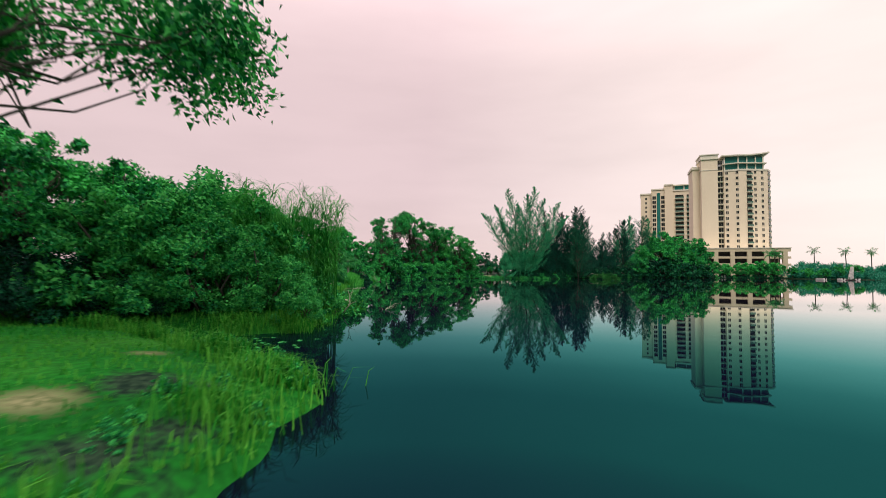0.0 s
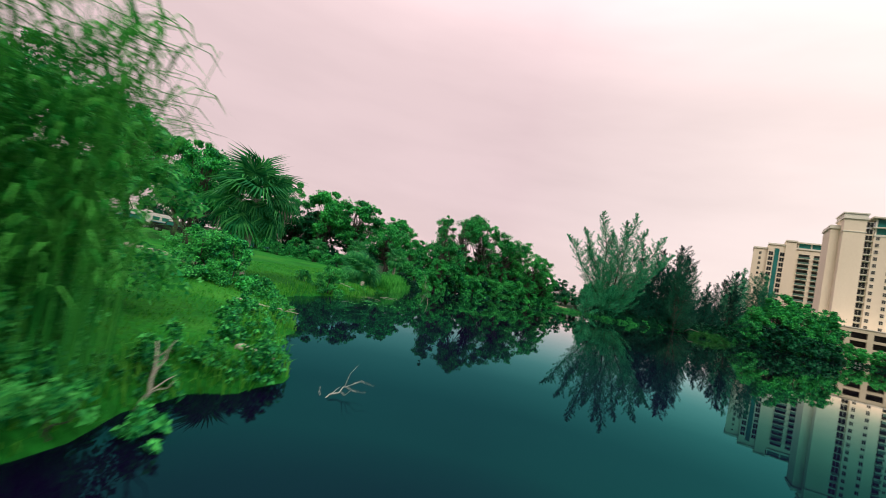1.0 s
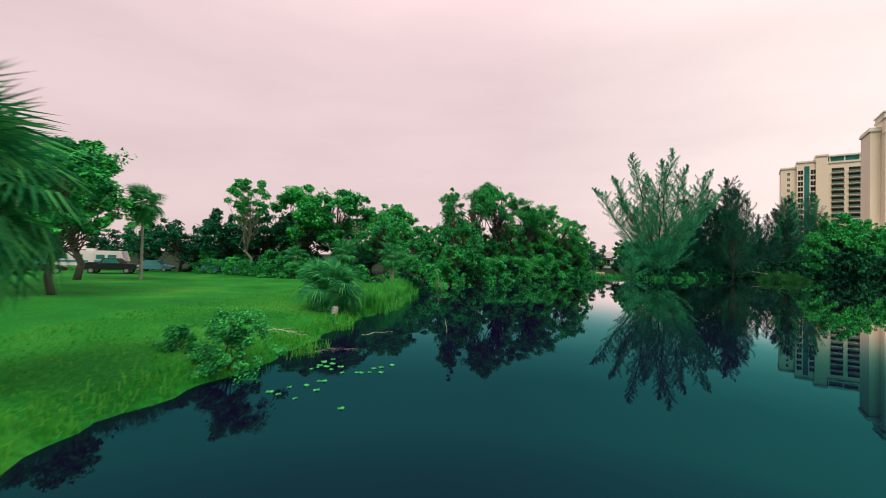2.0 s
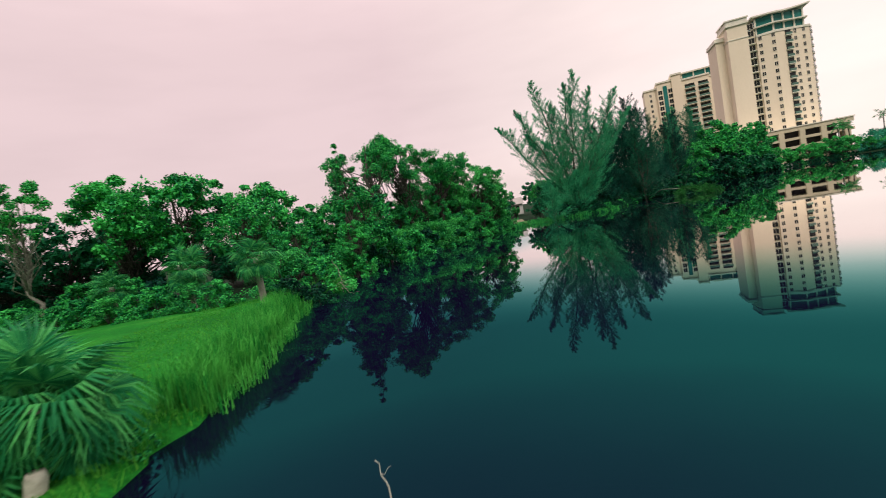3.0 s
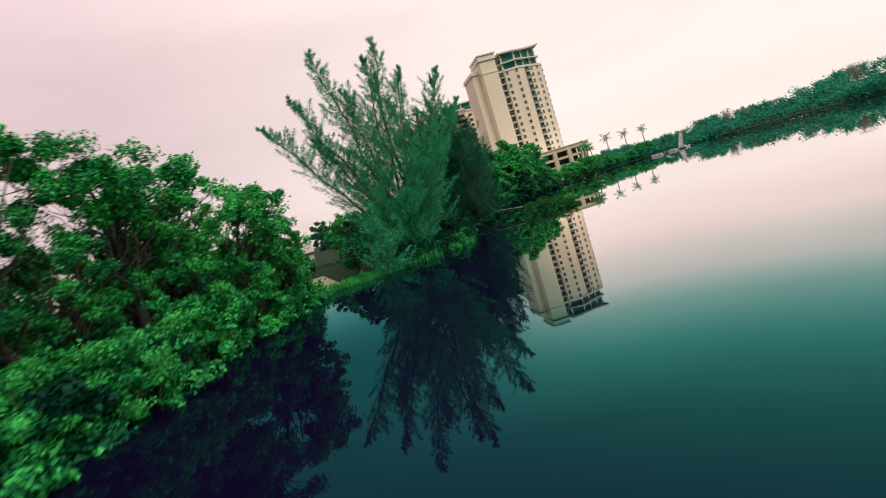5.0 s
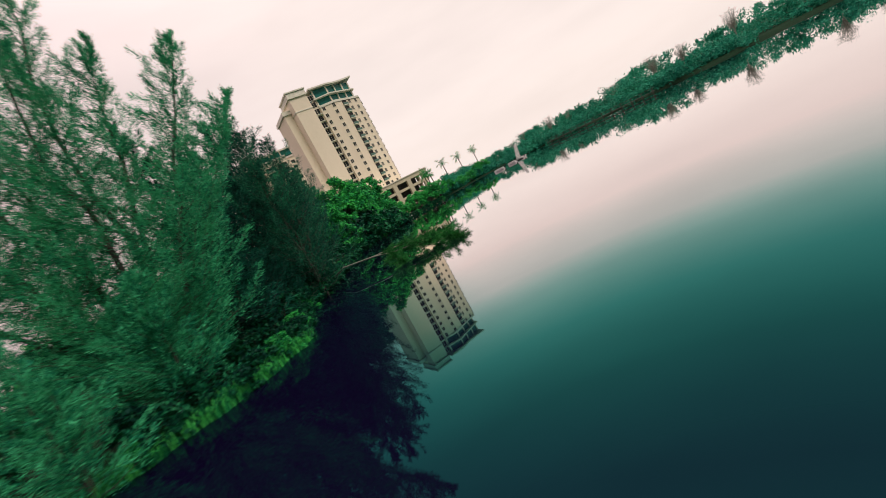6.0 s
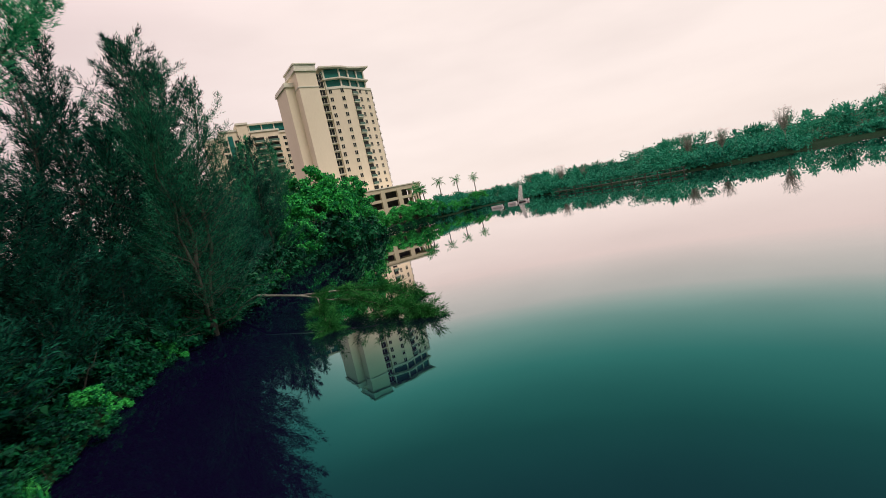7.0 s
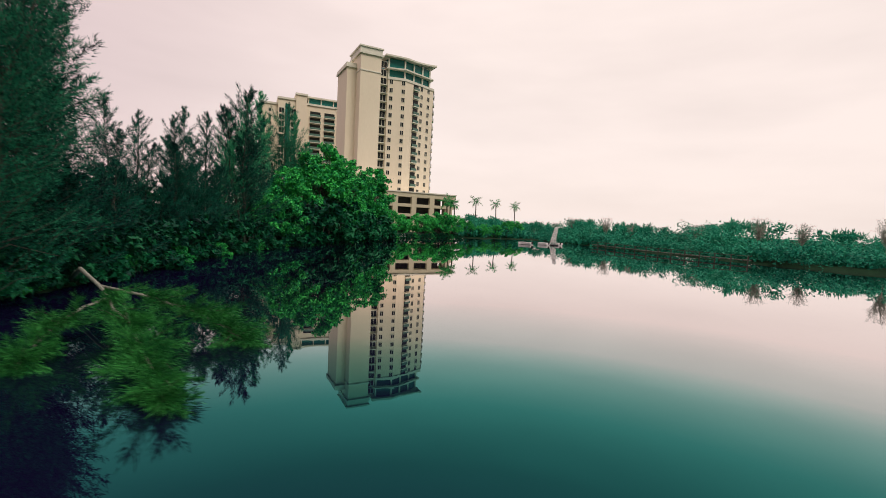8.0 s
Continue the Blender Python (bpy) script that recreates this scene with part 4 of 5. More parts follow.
for k, (x, y, s) in enumerate(((-9.4, -36.6, 0.6), (-9.6, -36.0, 0.5), (-9.9, -35.2, 0.7), (-10.9, -34.1, 0.6), (-9.8, -38.0, 0.4), (-12.6, -32.1, 0.6), (-9.4, -27.2, 1.10),
                               (-9.0, -25.1, 1.17), (-8.1, -24.7, 1.04), (-7.6, -21.8, 0.87), (-9.0, -22.3, 1.04), (-8.3, -19.4, 0.87), (-9.0, -16.5, 0.87), (-8.3, 4.8, 0.78), (-7.6, 8.5, 0.79))):
    plant(weed, x, y, 70 * k, s)
r_ = np.random.default_rng(63)
for k in range(64):
    y = r_.uniform(-24, -9.5) if k % 4 else r_.uniform(-40.5, -35.5)
    line = [p for p in BANK if -41.5 < p[1] < -36 or p[1] > -26]
    x = float(np.interp(y, [p[1] for p in line], [p[0] for p in line])) - r_.uniform(0.1, 1.6)
    if gz(x, y) > 0.05:
        plant(weed, x, y, r_.uniform(0, 360), r_.uniform(0.5, 0.95) * (0.5 if y < -27 else 1.0))

# --- casuarinas on the point ---
grove = casuarina("casuarina_clump", "great clump of feathery casuarina stems fanning out on the point", 31,
                  [(-12.0, 2.0, 18.0), (-8.4, 0.5, 20.0), (-4.6, 0.6, 24.6), (-2.0, 2.0, 20.5), (0.6, -0.4, 23.0), (2.6, 0.4, 25.2), (5.6, 1.6, 22.0), (-6.4, 3.2, 16.0), (9.4, -0.6, 20.5), (11.8, 1.0, 17.0)], 5.2, 104, sprays=500, width=0.032, size=0.27)
cas_b = casuarina("casuarina", "tall feathery dark green casuarina on the point", 32, [(0.4, 0.3, 22.0), (2.6, 0.8, 17.0)], 4.4, 90, sprays=250, width=0.048, size=0.36, foot=0.65)
cas_c = casuarina("casuarina", "broad dense casuarina leaning over the point", 33, [(-0.6, 0.4, 21.0), (2.4, -1.6, 18.0), (-2.8, -0.8, 15.0)], 5.4, 90, 0.05, 0.38, 250, 0.050, 0.5, M_NEEDLE_SHADED)
cas_o = casuarina("casuarina", "tall casuarina with blue-green needles painted dark as in shade", 36, [(0.4, 0.3, 22.0), (-2.2, 0.8, 17.5), (1.6, -1.4, 13.0)], 5.0, 84, sprays=250, width=0.05, size=0.38, foot=0.6, material=M_NEEDLE_SHADED)
cas_m = casuarina("casuarina", "broad green casuarina leaning over the water, needles half darkened for shade", 37, [(-0.6, 0.4, 20.0), (2.4, -1.6, 17.5), (-2.8, -0.8, 15.0)], 5.4, 96, 0.05, 0.25, 430, 0.034, 0.55, M_NEEDLE_HALF_SHADED)
cas_s = casuarina("young_casuarina", "bushy young casuarina at the shore", 34, [(0, 0, 9.5), (1.2, 0.8, 7.0)], 3.8, 70, 0.02, 0.36, 150, 0.06)
cas_d = casuarina("young_casuarina", "bushy young casuarina with the shade of the grove in its needle colour", 35, [(0.4, 0, 10.0), (-1.2, 0.6, 7.5)], 3.8, 60, 0.02, 0.38, 130, 0.065, material=M_NEEDLE_SHADED)
plant(grove, 41.8, 66.8, -20, 1.0)
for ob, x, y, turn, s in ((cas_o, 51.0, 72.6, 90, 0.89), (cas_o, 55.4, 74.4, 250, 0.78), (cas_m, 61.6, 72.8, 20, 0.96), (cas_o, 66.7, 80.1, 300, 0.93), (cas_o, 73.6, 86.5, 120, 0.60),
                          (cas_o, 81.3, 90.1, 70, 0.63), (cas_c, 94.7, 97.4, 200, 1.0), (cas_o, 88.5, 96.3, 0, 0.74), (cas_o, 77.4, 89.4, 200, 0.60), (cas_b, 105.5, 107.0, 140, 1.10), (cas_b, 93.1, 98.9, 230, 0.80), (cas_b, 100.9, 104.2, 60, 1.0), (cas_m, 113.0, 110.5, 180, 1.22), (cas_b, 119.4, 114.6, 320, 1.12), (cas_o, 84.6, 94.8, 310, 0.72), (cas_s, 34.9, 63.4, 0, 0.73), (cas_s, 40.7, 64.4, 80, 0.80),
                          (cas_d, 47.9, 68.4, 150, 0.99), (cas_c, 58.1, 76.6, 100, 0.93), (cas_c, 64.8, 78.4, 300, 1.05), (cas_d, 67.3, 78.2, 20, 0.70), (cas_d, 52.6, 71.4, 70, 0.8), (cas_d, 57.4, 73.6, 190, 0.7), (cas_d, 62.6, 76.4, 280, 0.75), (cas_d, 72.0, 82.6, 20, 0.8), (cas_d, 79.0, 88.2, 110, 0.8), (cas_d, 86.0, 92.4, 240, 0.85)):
    plant(ob, x, y, turn, s)
# shade-coloured bushes; the last eight paint the dark undersides of the tower trees
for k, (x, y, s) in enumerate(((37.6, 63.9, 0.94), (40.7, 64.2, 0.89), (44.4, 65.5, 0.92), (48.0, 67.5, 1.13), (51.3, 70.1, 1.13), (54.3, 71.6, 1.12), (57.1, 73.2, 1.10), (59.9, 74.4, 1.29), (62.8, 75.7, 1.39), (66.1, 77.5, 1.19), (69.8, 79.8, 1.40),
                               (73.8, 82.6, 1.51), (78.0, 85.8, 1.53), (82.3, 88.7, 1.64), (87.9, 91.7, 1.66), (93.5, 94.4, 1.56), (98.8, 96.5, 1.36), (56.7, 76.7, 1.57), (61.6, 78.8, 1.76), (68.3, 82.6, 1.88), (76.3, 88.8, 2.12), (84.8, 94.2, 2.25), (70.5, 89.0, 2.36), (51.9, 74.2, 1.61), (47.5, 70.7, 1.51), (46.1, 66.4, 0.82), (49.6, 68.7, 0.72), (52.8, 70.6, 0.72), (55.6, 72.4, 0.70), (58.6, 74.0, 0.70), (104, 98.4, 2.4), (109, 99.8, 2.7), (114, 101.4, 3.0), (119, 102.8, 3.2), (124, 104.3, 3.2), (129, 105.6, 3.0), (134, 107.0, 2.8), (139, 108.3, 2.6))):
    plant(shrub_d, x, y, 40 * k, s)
for k, (x, y, s) in enumerate(((40.8, 71.6, 0.88), (46.9, 75.5, 0.87), (52.0, 78.3, 0.98), (57.1, 80.6, 0.97), (62.8, 83.1, 0.92), (69.1, 89.5, 0.98), (78.5, 95.4, 1.05), (88.4, 100.5, 1.12), (35.1, 68.4, 0.62), (53.7, 84.2, 1.12), (64.8, 91.0, 1.14))):
    plant(dark, x, y, 70 * k, s)
for k, (x, y, s) in enumerate(((13.0, 63.6, 1.04), (18.1, 67.9, 1.00), (22.9, 71.2, 0.88), (26.5, 77.0, 0.86), (22.8, 82.8, 1.04), (28.0, 101.1, 1.07), (36.4, 106.7, 1.04), (46.0, 108.1, 1.11), (55.2, 104.5, 1.15), (43.7, 81.8, 0.88), (51.4, 91.4, 1.03), (6.9, 63.2, 0.77), (-4.8, 57.9, 0.69), (-12.2, 56.1, 0.90), (71.1, 102.5, 1.29), (29.2, 89.2, 0.75), (-1.8, 49.9, 0.61), (-6.4, 48.8, 0.59), (6.5, 55.2, 0.60), (-11.0, 49.3, 0.60), (35.0, 83.1, 0.42), (38.9, 85.9, 0.35))):
    plant(dark if k % 3 else vine, x, y, 50 * k, s)

r_ = np.random.default_rng(64)
shore_ = np.array([p for p in FAR_SHORE if 35 <= p[0] <= 182 and p[1] > 60], float)
run_ = np.concatenate([[0], np.cumsum(np.linalg.norm(np.diff(shore_, axis=0), axis=1))])
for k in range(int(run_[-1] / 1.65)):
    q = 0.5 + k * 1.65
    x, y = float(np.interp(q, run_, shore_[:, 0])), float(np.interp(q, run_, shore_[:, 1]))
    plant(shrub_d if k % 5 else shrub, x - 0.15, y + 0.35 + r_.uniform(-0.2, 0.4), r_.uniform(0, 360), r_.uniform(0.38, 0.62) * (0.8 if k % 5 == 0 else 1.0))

# --- trees before the tower ---
big_b = broadleaf("mangrove_tree", "broad clumpy green tree before the tower", 41, 13.5, 5.6, 96, 180, 0.52, 0.03, M_LEAF)
big_d = broadleaf("mangrove_tree", "dark green spreading tree at the shore before the tower", 42, 11.0, 6.5, 84, 150, 0.56, 0.0, M_LEAF)
for ob, x, y, turn, s in ((big_b, 107.5, 101.6, 0, 0.92), (big_d, 100.1, 97.7, 60, 0.73), (big_b, 119.2, 106.4, 90, 1.36), (big_b, 128.6, 108.8, 200, 1.26), (big_d, 123.5, 105.4, 290, 0.9), (big_b, 141.4, 110.6, 30, 1.24), (big_d, 134.6, 108.6, 250, 0.95),
                          (big_d, 149.6, 112.6, 80, 0.72), (big_d, 158.0, 113.4, 160, 0.62), (big_d, 163.8, 109.6, 240, 0.70), (big_d, 170.0, 107.6, 40, 0.76), (big_d, 176.6, 106.4, 10, 0.70), (big_b, 184.2, 104.4, 120, 0.39),
                          (big_d, 189.1, 101.4, 120, 0.46), (big_d, 195.6, 99.7, 20, 0.46), (big_b, 200.3, 97.2, 80, 0.45), (big_d, 210.0, 98.0, 20, 0.62)):
    plant(ob, x, y, turn, s)
for o in (hollow, column, oak, slim, dense, tuft, dark, vine, plume, shrub, shrub_b, shrub_d, thick, weed, grove, cas_b, cas_c, cas_o, cas_m, cas_s, cas_d, big_b, big_d):
    drop(o)

# --- palms ---
palm("sabal_palm", "lone sabal palm with grey trunk on the lawn", (-28.0, 23.7, gz(-28.0, 23.7)), 6.5, 54, 1.2, 51, radius=0.10, droop=105, boots=False)
palm("sabal_palm", "full-headed sabal palm on the bank above the cove", (-13.6, -6.8, gz(-13.6, -6.8)), 4.0, 56, 1.75, 52, radius=0.19, droop=72)
palm("sabal_palm", "low bushy sabal palm with pale stump at the shore", (-8.8, 8.0, gz(-8.8, 8.0)), 1.2, 60, 1.2, 53, radius=0.17, droop=74)
palm("sabal_palm", "low bushy sabal palm behind the pale stump", (-9.6, 8.9, gz(-9.6, 8.9)), 1.4, 44, 1.0, 54, radius=0.15, droop=68)
palm("sabal_palm", "sabal palm among the reeds by the wooded bank", (-6.6, 23.8, gz(-6.6, 23.8)), 3.0, 34, 1.05, 55, radius=0.16, droop=75)
palm("sabal_palm", "sabal palm standing before the woods", (-12.6, 34.2, gz(-12.6, 34.2)), 3.0, 30, 1.25, 56, radius=0.16, droop=65)
palm("sabal_palm", "sabal palm at the far end of the lawn", (-18.8, 37.7, gz(-18.8, 37.7)), 2.6, 28, 1.1, 57, radius=0.16, droop=65)
for k, (x, y, h) in enumerate(((208.0, 112.5, 13.8), (226.0, 111.0, 13.8), (233.0, 105.5, 13.2), (178.5, 109.2, 11.6), (181.2, 109.8, 12.2), (184.2, 109.4, 11.4))):
    palm("royal_palm", "tall feather palm on the far shore", (x, y, gz(x, y)), h - 1.2, 15, 1.15, 60 + k, "plume", 0.19, 50, (0.5 * (-1) ** k, 0.3), M_BARK, boots=False)

dead_stump = MeshMaker().tube([(-8.62, 7.2, -0.05), (-8.63, 7.2, 0.35), (-8.58, 7.22, 0.62), (-8.57, 7.22, 0.74)], [0.20, 0.16, 0.17, 0.13], 12)
single("palm_stump", dead_stump, M_DRIFT, "pale cut palm stump at the foot of the low palm", "stump", smooth=True)

# --- woods on the far shore ---
r_ = np.random.default_rng(77)
far = MeshMaker()
edge_ = np.array([(180.8, 106.0), (189.6, 100.6), (199.1, 97.7), (205.1, 93.0), (205.4, 84.0), (189.5, 68.5), (170.4, 52.5), (156.9, 35.3), (150.7, 15.8), (152.8, -11.0), (156.4, -58.0), (150.2, -139.5)], float)
seg_ = np.cumsum([0] + [float(np.linalg.norm(b - a)) for a, b in zip(edge_[:-1], edge_[1:])])
for k in range(560):
    s_ = r_.uniform(0, 1) ** 1.15 * seg_[-1]
    x_, y_ = np.interp(s_, seg_, edge_[:, 0]), np.interp(s_, seg_, edge_[:, 1])
    back = r_.uniform(0, 1) ** 1.4 * 40
    x_, y_ = x_ + back * 0.9 + 0.5, y_ + back * 0.3
    h_ = (5.0 + 5.6 * min(1, back / 14)) * r_.uniform(0.9, 1.1) * (0.92 + 0.16 * math.sin(s_ * 0.13) + 0.12 * math.sin(s_ * 0.37 + 1)) * (1.0 + 0.12 * min(1, max(0, (66 - y_) / 40))) * (0.58 + 0.08 * min(1, back / 20))
    w_ = r_.uniform(2.4, 4.0)
    for j in range(4):
        z_ = 0.08 + 0.74 * (j + r_.uniform(0, 1)) / 4
        c_ = np.array([x_ + r_.normal() * w_ * 0.6, y_ + r_.normal() * w_ * 0.6, h_ * z_])
        far.leaves(clump(r_, c_, w_ * r_.uniform(0.5, 0.75), 84, 0.62, 0.6, 0.8))
    if back > 12 and math.sin(s_ * 0.23) > 0.25:
        for j in range(3):
            c_ = np.array([x_ + r_.normal() * 1.6, y_ + r_.normal() * 1.6, h_ * 0.74 + r_.uniform(-0.5, 0.7)])
            u_ = unit(r_.normal(size=(50, 3)) * 0.6 + (0, 0, 0.8))
            far.leaves(leaf_verts(c_ + u_ * r_.uniform(0.3, 2.0, (50, 1)), u_, r_.uniform(0.6, 1.2, 50), 0.3, r_))
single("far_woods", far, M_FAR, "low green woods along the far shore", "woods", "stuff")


def bare_tree(seed, height, spread):
    """A leafless tree: trunk and forked pale twigs."""
    r = np.random.default_rng(seed)
    t = thing("bare_tree", "pale leafless tree standing above the far woods", "tree")
    part("trunk", MeshMaker().tube(bent(r, (0, 0, -0.3), (0.3, 0.2, height * 0.6), 5, 0.03), np.linspace(0.16, 0.08, 5), 6), M_BARK_PALE, t, smooth=True)
    twigs = MeshMaker()
    for k in range(90):
        a, z = r.uniform(0, 2 * math.pi), height * r.uniform(0.35, 0.62)
        e = np.array([math.cos(a) * spread * r.uniform(0.2, 1), math.sin(a) * spread * r.uniform(0.2, 1), height * r.uniform(0.7, 1.0)])
        twigs.tube(bent(r, (0.15, 0.1, z), e, 4, 0.08), [0.05, 0.04, 0.03, 0.015], 3)
        for j in range(3):
            twigs.tube([e, e + r.normal(size=3) * (0.5, 0.5, 0.3)], [0.025, 0.012], 3)
    tagged(part("branchwork", twigs, M_BARK_PALE, t), "", "", "", "stuff")
    return t


bare = bare_tree(5, 10.5, 2.4)
for k in range(10):
    q = (0.15 + 0.45 * ((k * 0.618) % 1)) * seg_[-1]
    back = 7 + 5 * ((k * 0.37) % 1)
    plant(bare, float(np.interp(q, seg_, edge_[:, 0])) + back, float(np.interp(q, seg_, edge_[:, 1])) + 0.3 * back, 77 * k, 0.58 + 0.3 * ((k * 0.29) % 1))
drop(bare)

# ---- reeds, grass, small things ----
def blades(r, X, Y, Z, h, w, lean=0.35, bend=0.5):
    """Blades of two quads each, bending over."""
    n = len(X)
    a = r.uniform(0, 2 * math.pi, n)
    d = np.stack([np.cos(a), np.sin(a), 0 * a], 1)
    s = np.stack([-np.sin(a), np.cos(a), 0 * a], 1)
    B = np.stack([X, Y, Z], 1)
    h, w = np.broadcast_to(h, n)[:, None], np.broadcast_to(w, n)[:, None]
    k = r.uniform(0.1, 1.0, (n, 1)) * lean
    Mid = B + d * h * k * 0.4 + (0, 0, 1) * h * 0.66
    Tip = B + d * h * k * 1.15 + (0, 0, 1) * h * (1 - bend * k)
    one = np.stack([B - s * w, B + s * w, Mid + s * w * 0.8, Mid - s * w * 0.8], 1)
    two = np.stack([Mid - s * w * 0.8, Mid + s * w * 0.8, Tip + s * w * 0.1, Tip - s * w * 0.1], 1)
    return np.concatenate([one, two], 1).reshape(-1, 3)


def scatter(r, n, x0, x1, y0, y1, lo=0.05, hi=99.0):
    X, Y = r.uniform(x0, x1, n), r.uniform(y0, y1, n)
    d = inland(X, Y)
    k = (d > lo) & (d < hi)
    for px, py, rad in BARE:
        k &= np.hypot(X - px, Y - py) > rad * r.uniform(0.6, 1.1, n)
    return X[k], Y[k], ground_z(X[k], Y[k])


r_ = np.random.default_rng(101)
# lawn blades near the bank
g_ = MeshMaker()
X_, Y_, Z_ = scatter(r_, 70000, -20, -3, -44, 32, 0.05, 8)
g_.quads(blades(r_, X_, Y_, Z_ - 0.01, r_.uniform(0.05, 0.14, len(X_)), 0.012, 0.8))
single("lawn_grass", g_, M_GRASS, "short bright green lawn grass", "grass", "stuff")
# taller fringe along the water
g_ = MeshMaker()
X_, Y_, Z_ = scatter(r_, 110000, -17, 2, -46, 36, -0.05, 0.9)
g_.quads(blades(r_, X_, Y_, np.maximum(Z_, -0.02), r_.uniform(0.12, 0.42, len(X_)), 0.014, 0.9))
for cx_, cy_, n_ in ((-9.7, -36.3, 500), (-10.2, -38.2, 200), (-11.0, -34.2, 420), (-12.8, -31.9, 400), (-14.8, -30.0, 420), (-10.1, -29.1, 420), (-11.7, -29.3, 420), (-9.6, -27.6, 300), (-8.6, -19.5, 120), (-8.2, -0.5, 80), (-8.2, 0.5, 60), (-7.8, 4.5, 80)):
    X_, Y_ = r_.normal(cx_, 0.32, n_), r_.normal(cy_, 0.32, n_)
    g_.quads(blades(r_, X_, Y_, np.maximum(ground_z(X_, Y_), -0.02), r_.uniform(0.25, 0.6, n_), 0.012, 0.9))
single("bank_grass", g_, M_GRASS, "ragged long grass along the water edge", "grass", "stuff")
# reeds: by the low palms, by the snag, and before the casuarinas
g_ = MeshMaker()
X_, Y_, Z_ = scatter(r_, 34000, -9, -3.6, 10.2, 24, -0.25, 0.85)
g_.quads(blades(r_, X_, Y_, np.maximum(Z_, -0.05), r_.uniform(0.6, 1.45, len(X_)), 0.014, 0.35))
X_, Y_, Z_ = scatter(r_, 6000, -9, -3.0, 9.8, 25, -0.85, -0.1)
g_.quads(blades(r_, X_, Y_, np.maximum(Z_, -0.1), r_.uniform(0.3, 1.0, len(X_)), 0.014, 0.8))
X_, Y_, Z_ = scatter(r_, 2600, -4.2, 1.6, 27.5, 33.5, -0.5, 0.8)
g_.quads(blades(r_, X_, Y_, np.maximum(Z_, -0.05), r_.uniform(0.5, 1.2, len(X_)), 0.014, 0.5))
single("reed_bed", g_, M_REED, "yellow-green reeds standing in the shallows", "reeds", "stuff")
g_ = MeshMaker()
X_, Y_, Z_ = scatter(r_, 24000, 28, 47, 59, 71, -0.4, 1.2)
g_.quads(blades(r_, X_, Y_, np.maximum(Z_, -0.05), r_.uniform(0.3, 0.95, len(X_)), 0.024, 0.6))
single("sedge_fringe", g_, M_LEAF_BRIGHT, "green sedge at the foot of the casuarinas", "sedge", "stuff")
# tall canes over the thicket: stalks with long arching leaves and a few dry plumes
g_ = MeshMaker()
for k in range(280):
    u_, v_ = r_.uniform(0, 1), r_.uniform(0, 1)
    b_ = np.array([-12.2 + 3.5 * u_, -26.4 + 1.7 * u_ + 1.2 * (v_ - 0.5), 0.35])
    h_ = r_.uniform(2.8, 4.8)
    a_ = r_.uniform(0, 2 * math.pi)
    o_ = np.array([math.cos(a_), math.sin(a_), 0]) * r_.uniform(0.1, 0.6)
    q_ = np.linspace(0, 1, 5)[:, None]
    P_ = b_ + o_ * q_ ** 2 + np.array([0, 0, 1.0]) * h_ * q_
    g_.tube(P_, np.linspace(0.016, 0.005, 5), 3)
    for j in range(11):
        f_ = r_.uniform(0.3, 1.0)
        s_ = b_ + o_ * f_ ** 2 + np.array([0, 0, 1.0]) * h_ * f_
        a_ = r_.uniform(0, 2 * math.pi)
        d_, w_ = np.array([math.cos(a_), math.sin(a_), 0]), np.array([-math.sin(a_), math.cos(a_), 0]) * r_.uniform(0.012, 0.025)
        L_ = r_.uniform(0.5, 1.0)
        c_ = [s_ + d_ * L_ * x_ + np.array([0, 0, 1.0]) * L_ * (1.35 * x_ - 1.15 * x_ * x_) for x_ in (0.0, 0.35, 0.72, 1.05)]
        g_.add([c_[0] - w_ * 0.4, c_[0] + w_ * 0.4, c_[1] - w_, c_[1] + w_, c_[2] - w_ * 0.8, c_[2] + w_ * 0.8, c_[3]], [(0, 1, 3, 2), (2, 3, 5, 4), (4, 5, 6)])
    if k % 12 == 0:
        for j in range(16):
            t_ = P_[-1] + np.array([0, 0, 0.02 * j])
            e_ = t_ + o_ * r_.uniform(0.3, 1.1) + r_.normal(size=3) * (0.16, 0.16, 0.05) + np.array([0, 0, 0.18])
            g_.tube([t_, (t_ + e_) / 2 + (0, 0, 0.08), e_], [0.004, 0.003, 0.002], 3)
single("cane_clump", g_, M_REED, "tall green canes with arching leaves over the thicket", "cane", "stuff")


# ---- lily pads ----
def lily_mesh():
    m = MeshMaker()
    k = 14
    p = [(0, 0, 0)] + [(math.cos(a) * (1 + 0.04 * math.sin(5 * a)), math.sin(a), 0.03 * (1 + math.sin(3 * a))) for a in np.linspace(0.2, 2 * math.pi - 0.2, k)]
    q = [(x * 0.97, y * 0.97, z - 0.05) for x, y, z in p]
    m.add(p + q, [(0, i, i + 1) for i in range(1, k)] + [(k + 1, k + 2 + i, k + 1 + i) for i in range(k - 1)] + [(i, k + 1 + i, k + 2 + i, i + 1) for i in range(1, k)])
    me = m.mesh("lily_pad")
    me.materials.append(M_LEAF)
    return me


lily = lily_mesh()
